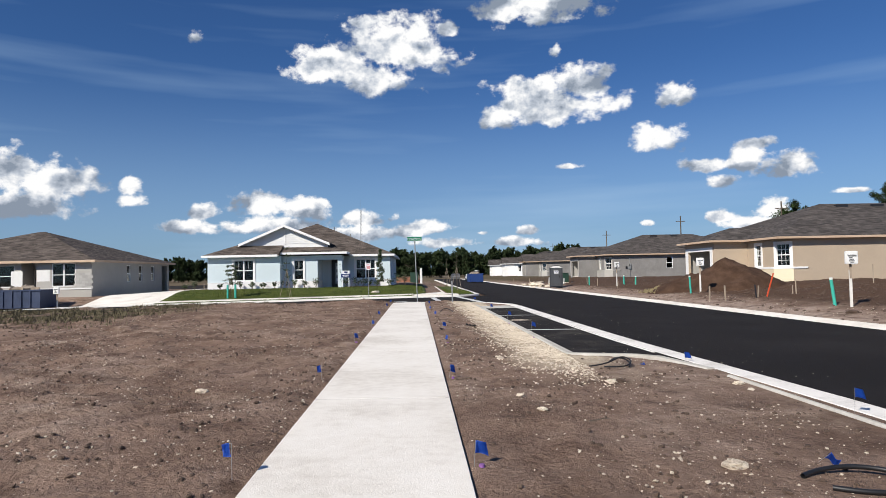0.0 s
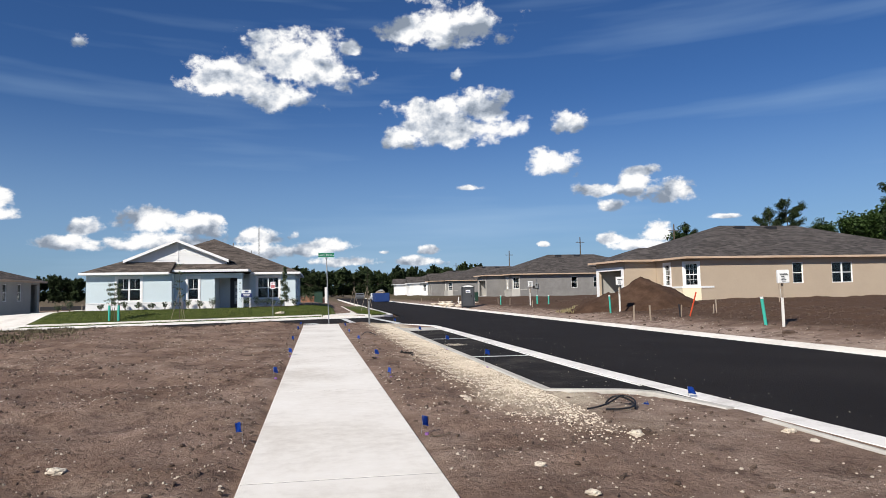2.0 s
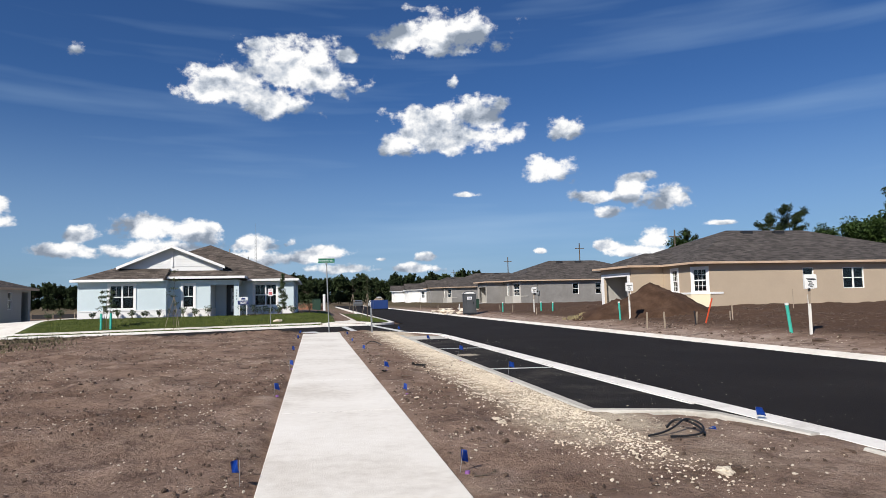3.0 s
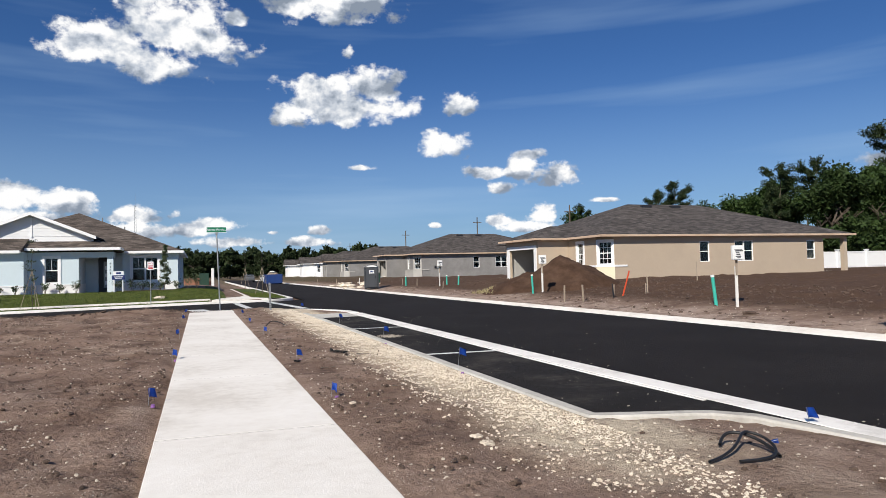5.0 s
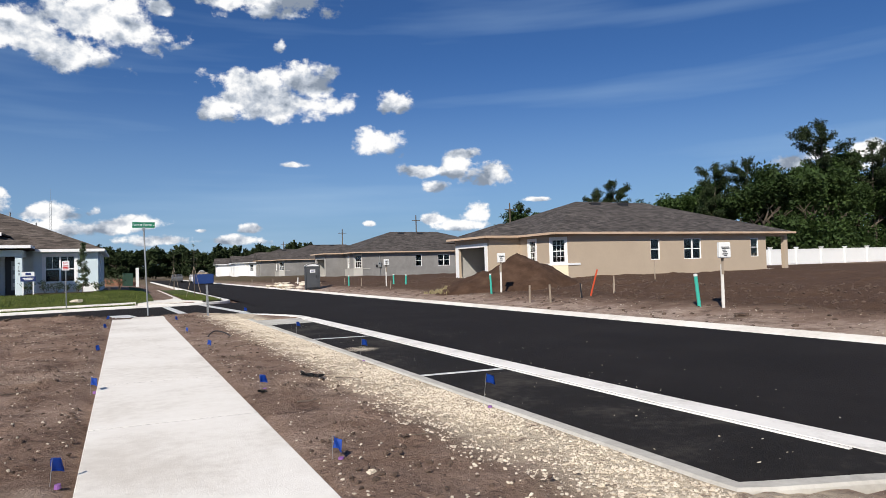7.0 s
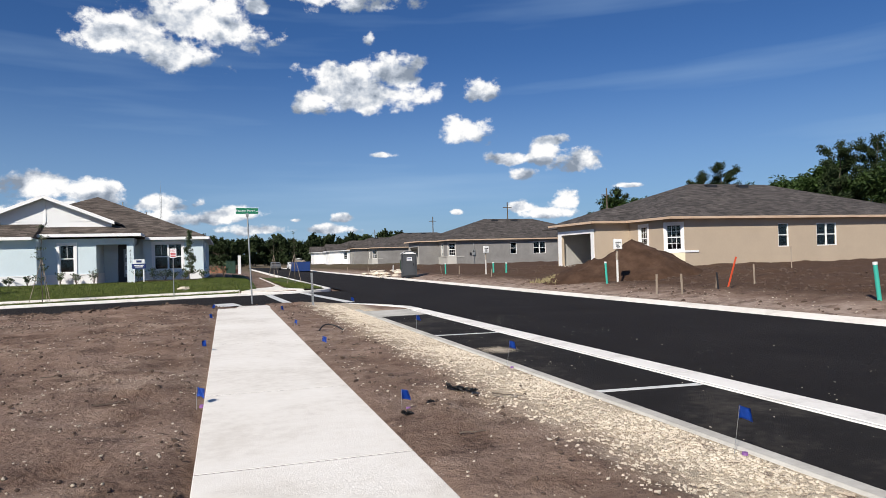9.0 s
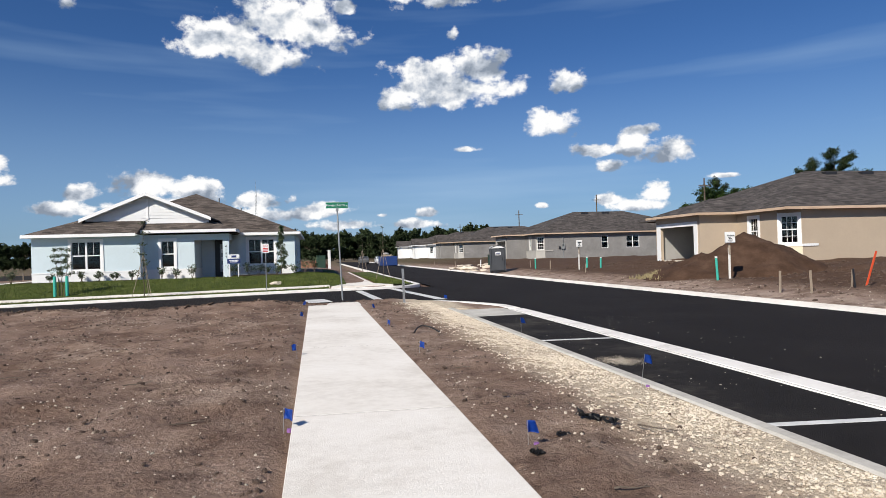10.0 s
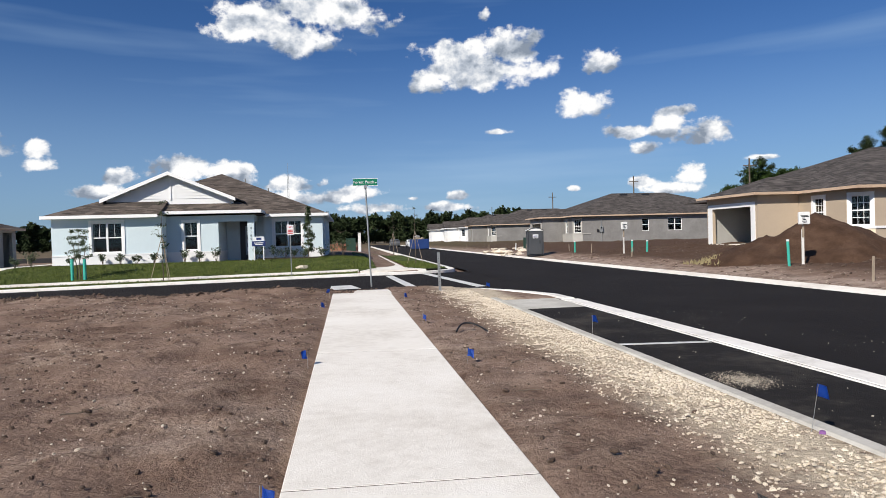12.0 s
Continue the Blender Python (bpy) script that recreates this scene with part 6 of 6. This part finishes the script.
EAST = "woods behind the fence"
oaks = [make_tree(s, 13, "oak", "broad dark green oak with a dense rounded crown", EAST) for s in (3, 8, 15)]
pines = [make_tree(s, 18, "pine", "tall slash pine with an open flat-topped crown", EAST) for s in (21, 34)]
fars = [make_tree(s, 10, "far", "distant dark green tree in the tree line", "far tree line") for s in (41, 52, 63)]


def plant(kinds, places, base_h):
    for k, (x, y, h) in enumerate(places):
        src = kinds[k % len(kinds)]
        s = h / base_h
        m = pose(x, y, 0.2, 0, 0, (k * 137) % 360) @ Matrix.Scale(s, 4)
        if k < len(kinds):
            src.matrix_basis = m
        else:
            c = copy_thing(src, pose(x, y, 0.2, 0, 0, (k * 137) % 360))
            c.scale = (s * (0.92 + 0.16 * ((k * 7) % 5) / 4), s, s)


def ray(az, r, h):
    k = max(1, 62 / math.cos(radians(az)) / r)
    r, h = r * k, h * k
    return (-0.4 + r * math.sin(radians(az)), 8 + r * math.cos(radians(az)), h)


plant(oaks, [ray(48.0, 112, 14.0), ray(51.5, 100, 14.5), ray(54.5, 96, 13.0), ray(57.2, 92, 14.0), ray(60.0, 90, 12.0), ray(63.0, 92, 13.5), ray(66.5, 95, 13.0), ray(46.0, 116, 13.0),
             ray(52.5, 112, 14.5), ray(56.0, 110, 15.0), ray(59.0, 108, 14.5), ray(62.0, 106, 13.5), ray(70.0, 95, 13.0), ray(44.0, 125, 12.5), ray(33.6, 128, 12.6), ray(35.2, 130, 11.5), ray(49.8, 104, 11.0),
             ray(55.0, 88, 9.0), ray(58.5, 86, 9.0), ray(61.5, 86, 9.5), ray(53.0, 94, 9.5), ray(42.5, 128, 11.5), ray(74.0, 95, 13.0), ray(65.0, 86, 10.0), ray(30.8, 150, 10.5)], 13)
plant(pines, [ray(56.6, 103, 19.0), ray(41.0, 112, 14.5), ray(39.6, 116, 13.5), ray(48.9, 100, 14.5), ray(59.8, 99, 15.0), ray(51.3, 108, 16.0), ray(33.0, 130, 13.0)], 18)
far_places = []
frng = random.Random(12)
for k in range(150):
    az = -46 + k * 0.425 + frng.uniform(-0.3, 0.3)
    r = frng.uniform(215, 265)
    if -13 < az < 16:
        far_places.append((r * math.sin(radians(az)), 14 + r * math.cos(radians(az)), frng.uniform(7.0, 11.5)))
    else:
        far_places.append((r * math.sin(radians(az)), 14 + r * math.cos(radians(az)), frng.uniform(6.0, 9.5)))
plant(fars, far_places, 10)


def shrub(x, y, z, w, h, seed):
    rng = random.Random(seed)
    t = thing("shrub", pose(x, y, z, 0, 0, seed * 50), "small dark green shrub newly planted in mulch", "shrub", "foundation shrubs")
    bm = bmesh.new()
    tips = []
    for k in range(7):
        a = rng.uniform(0, math.tau)
        e = (math.cos(a) * w * rng.uniform(0.3, 0.8), math.sin(a) * w * rng.uniform(0.3, 0.8), h * rng.uniform(0.6, 1.0))
        tube(bm, (0, 0, -0.05), e, 0.012, 0.004, 5, caps=False)
        tips += [e, (e[0] * 0.6, e[1] * 0.6, e[2] * 0.65)]
    part("stems", bm, BARK, t)
    me = leaf_cloud(rng, tips, w * 0.42, 170, 0.055, 0.5)
    me.materials.append(SHRUB)
    c = new("leaves", me)
    c.parent = t


bm = bmesh.new()
prism(bm, [(-16.3, 51.05), (-10.3, 51.05), (-10.3, 51.93), (-16.3, 51.93)], -0.3, lambda x, y: lawn_z(x, y) + 0.02)
solo("mulch_bed", bm, MULCH, "dark mulch planting bed along the house", "mulch bed", kind="structure")
bm = bmesh.new()
prism(bm, [(-5.5, 53.3), (-0.6, 53.3), (-0.6, 54.86), (-5.5, 54.86)], -0.3, lambda x, y: lawn_z(x, 51) + 0.03)
solo("mulch_bed", bm, MULCH, "dark mulch planting bed before the recessed wing", "mulch bed", kind="structure")
for k, (x, y, w, h) in enumerate(((-16.9, 51.6, 0.45, 0.75), (-17.5, 51.2, 0.35, 0.5), (-14.9, 51.5, 0.25, 0.42), (-13.3, 51.5, 0.28, 0.55), (-12.4, 51.5, 0.3, 0.5), (-11.6, 51.5, 0.3, 0.45), (-10.7, 51.5, 0.2, 0.55),
                                  (-9.3, 52.3, 0.36, 0.6), (-8.5, 52.3, 0.32, 0.52), (-7.6, 52.2, 0.38, 0.75), (-5.3, 52.6, 0.4, 0.75), (-4.6, 53.9, 0.5, 0.7), (-4.0, 53.9, 0.45, 0.6), (-3.5, 53.8, 0.3, 0.45),
                                  (-2.9, 53.9, 0.4, 0.55), (-1.8, 53.9, 0.45, 0.6), (-1.2, 54.2, 0.6, 0.95), (-0.6, 54.6, 0.6, 1.0))):
    shrub(x, y, lawn_z(x, min(y, 51)) + 0.02, w, h, k + 1)


def young_tree(x, y, h, crown0, width, leaves, seed, label, braced=False, tubes=False):
    rng = random.Random(seed)
    z = lawn_z(x, y)
    t = thing("young_tree", pose(x, y, z), label, "tree", "young street trees")
    bm = bmesh.new()
    tips = []
    stems = 3 if tubes else 1
    for s in range(stems):
        o = Vector(((s - (stems - 1) / 2) * 0.12, rng.uniform(-0.06, 0.06), 0))
        p = o + Vector((0, 0, -0.1))
        n = 15 if leaves > 2000 else 7
        for i in range(n):
            q = Vector((o.x * (1 + 2.2 * i / n) + rng.uniform(-0.03, 0.03), o.y + rng.uniform(-0.03, 0.03), h * (i + 1) / n))
            tube(bm, p, q, 0.025 * (1 - 0.8 * i / n), 0.025 * (1 - 0.8 * (i + 1) / n), 6, caps=False)
            p = q
            if q.z > crown0 * h:
                for k in range(4):
                    a = rng.uniform(0, math.tau)
                    l = width * rng.uniform(0.4, 1.0) * (1.25 - q.z / h)
                    e = q + Vector((math.cos(a) * l, math.sin(a) * l, l * rng.uniform(0.2, 0.9)))
                    tube(bm, q, e, 0.007, 0.003, 4, caps=False)
                    tips += [tuple(e), tuple(q.lerp(e, 0.6))]
    part("trunk", bm, BARK, t)
    me = leaf_cloud(rng, tips, 0.13, leaves, 0.05, 0.45)
    me.materials.append(SHRUB)
    c = new("crown", me)
    c.parent = t
    if braced:
        for a in (200, 320, 80):
            bm = bmesh.new()
            tube(bm, (0.55 * math.cos(radians(a)), 0.55 * math.sin(radians(a)), -0.1), (0.02, 0, h * 0.6), 0.015, n=5)
            part("brace", bm, WOOD, t)
    if tubes:
        for s in (-0.28, 0.26):
            bm = bmesh.new()
            tube(bm, (s, -0.1, -0.1), (s, -0.1, 0.95), 0.07, n=12)
            part("guard", bm, PVC_TEAL, t, "teal plastic pipe guard")


young_tree(-12.6, 46.6, 2.2, 0.38, 0.55, 1100, 5, "young multi-stemmed tree between teal pipes on the lawn", tubes=True)
young_tree(-8.3, 44.15, 3.4, 0.28, 0.6, 260, 6, "thin staked young tree on the lawn's edge", braced=True)
young_tree(-2.5, 51.8, 2.8, 0.08, 0.4, 2600, 7, "slender evergreen young tree before the house")
young_tree(3.6, 52.5, 3.2, 0.4, 0.5, 60, 8, "nearly bare staked sapling on the verge", braced=True)
young_tree(3.7, 72.0, 3.4, 0.4, 0.5, 60, 9, "nearly bare staked sapling on the verge", braced=True)


def grass(name, count, area, keep, zf, mat, size, label, category, seed):
    rng = random.Random(seed)
    vs, fs = [], []
    made = 0
    while made < count:
        x, y = rng.uniform(area[0], area[1]), rng.uniform(area[2], area[3])
        if rng.random() > keep(x, y):
            continue
        made += 1
        z, h, a = zf(x, y), size * rng.uniform(0.5, 1.3), rng.uniform(0, math.tau)
        dx, dy = math.cos(a) * size * 0.28, math.sin(a) * size * 0.28
        lx, ly = rng.uniform(-0.5, 0.5) * h, rng.uniform(-0.5, 0.5) * h
        k = len(vs)
        vs += [(x - dx, y - dy, z - 0.01), (x + dx, y + dy, z - 0.01), (x + lx, y + ly, z + h)]
        fs.append((k, k + 1, k + 2))
    me = bpy.data.meshes.new(name)
    me.from_pydata(vs, [], fs)
    me.materials.append(mat)
    tagged(new(name, me), label, category, "", "stuff")


grass("grass", 26000, (-17, 4.4, 43.5, 56), lambda x, y: 1 if lawn_keep(x, y) and not 45.1 < y < 45.95 else 0, lawn_z, BLADE, 0.07, "short green turf blades", "grass", 2)
WEED = material("dry_weed", [(0.05, 0.04, 0.02), (0.10, 0.085, 0.045), (0.2, 0.17, 0.1)], 0.9, 5.0)
grass("weeds", 14000, (-30, -7, 19, 34), lambda x, y: smooth01(-x, 8, 13) * smooth01(y, 19, 24) * max(0, 0.25 + 1.3 * noise.noise(Vector((x * 0.5, y * 0.5, 2)))), land, WEED, 0.11, "low dry brown weeds over the dirt", "weeds", 4)
grass("straw", 260, (15.0, 16.6, 39.5, 42.5), lambda x, y: 1, lambda x, y: land(x, y) + 0.25 * max(0, 1 - math.hypot(x - 15.8, y - 41)), material("straw", [(0.16, 0.13, 0.06), (0.3, 0.25, 0.13), (0.4, 0.35, 0.2)], 0.9, 5.0), 0.2, "clump of cut yellowish weeds beside the pile", "weeds", 6)


# ---- far things ----
def power_pole(x, y, h):
    t = thing("power_pole", pose(x, y, 0), "distant wooden power pole with a crossarm", "power pole", "power poles")
    bm = bmesh.new()
    tube(bm, (0, 0, -0.5), (0, 0, h), 0.17, 0.12, 8)
    part("pole", bm, BARK, t)
    part("crossarm", B((-1.1, -0.06, h - 1.3, 1.1, 0.06, h - 1.15)), BARK, t)


for az, r, h in ((18.1, 175, 12.5), (24.9, 150, 13.8), (33.8, 118, 13.0), (12.8, 260, 13.0)):
    power_pole(-0.35 + r * math.sin(radians(az)), 14.5 + r * math.cos(radians(az)), h)
t = thing("radio_mast", pose(-51, 610, 0), "distant slim lattice radio mast", "radio mast")
bm = bmesh.new()
for s in (-1, 1):
    tube(bm, (s * 0.9, 0, 0), (s * 0.5, 0, 62), 0.14, n=5)
tube(bm, (0, 0, 62), (0, 0, 72), 0.08, n=5)
for k in range(20):
    tube(bm, (-0.85, 0, 3.1 * k), (0.8, 0, 3.1 * (k + 1)), 0.07, n=4)
part("lattice", bm, METAL, t)
bm = bmesh.new()
for j in range(26):
    r2 = random.Random(j)
    bmesh.ops.create_icosphere(bm, subdivisions=2, radius=r2.uniform(0.5, 1.1), matrix=Matrix.Translation((r2.uniform(-9, 0), r2.uniform(92, 104), 0.1)) @ Matrix.Diagonal((1.5, 1, 0.8, 1)))
for v in bm.verts:
    v.co += 0.25 * noise.noise_vector(v.co * 1.5)
solo("red_earth_heap", bm, ORANGE_EARTH, "far heaps of reddish earth behind the house", "earth pile")


def car(m, mat, label):
    t = thing("car", m, label, "car", "parked cars")
    bm = bmesh.new()
    side = [(-2.2, 0.35), (-2.25, 0.8), (-1.3, 0.95), (-0.7, 1.42), (1.0, 1.46), (1.7, 1.0), (2.2, 0.9), (2.25, 0.4)]
    a = [bm.verts.new((x, -0.86, z)) for x, z in side]
    b = [bm.verts.new((x, 0.86, z)) for x, z in side]
    bm.faces.new(a)
    bm.faces.new(b[::-1])
    for k in range(8):
        bm.faces.new((a[k], a[(k + 1) % 8], b[(k + 1) % 8], b[k]))
    part("body", bm, mat, t, bevel=0.05)
    part("side_glass", B((-0.75, -0.875, 1.0, 1.05, -0.862, 1.34), (-0.75, 0.862, 1.0, 1.05, 0.875, 1.34)), DARK_DOOR, t)
    part("rear_glass", B((-1.08, -0.7, 1.05, -1.0, 0.7, 1.32)), DARK_DOOR, t)
    for x in (-1.4, 1.4):
        for s in (-1, 1):
            bm = bmesh.new()
            tube(bm, (x, s * 0.72, 0.32), (x, s * 0.9, 0.32), 0.32, n=16)
            w = part("wheel", bm, BLACK, t)
            bm = bmesh.new()
            tube(bm, (x, s * 0.9, 0.32), (x, s * 0.915, 0.32), 0.18, n=12)
            part("rim", bm, METAL, w)


CAR_GREY = material("car_grey", shades((0.20, 0.21, 0.22), 0.05), 0.3, 2.0, metal=0.5)
CAR_WHITE = material("car_white", shades((0.7, 0.7, 0.7), 0.03), 0.3, 2.0)
car(pose(8.6, 138, road_z(8.6, 138), 0, 0, 90), CAR_GREY, "grey car parked far along the street")
car(pose(11.4, 134, road_z(11.4, 134), 0, 0, 90), CAR_WHITE, "white car parked far along the street")
car(pose(11.4, 126, road_z(11.4, 126), 0, 0, 90), CAR_GREY, "grey car parked behind the blue skip")
t = thing("site_fence", (0, 0, 0), "dark silt fence along the open ground far off", "fence")
for k in range(24):
    x = -58 + k * 2.0
    part("panel", B((x, 76, -0.3, x + 1.9, 76.03, 0.55)), DARK_DOOR, t)
    part("stake", B((x + 1.92, 75.96, -0.3, x + 1.97, 76.05, 0.75)), WOOD, t)
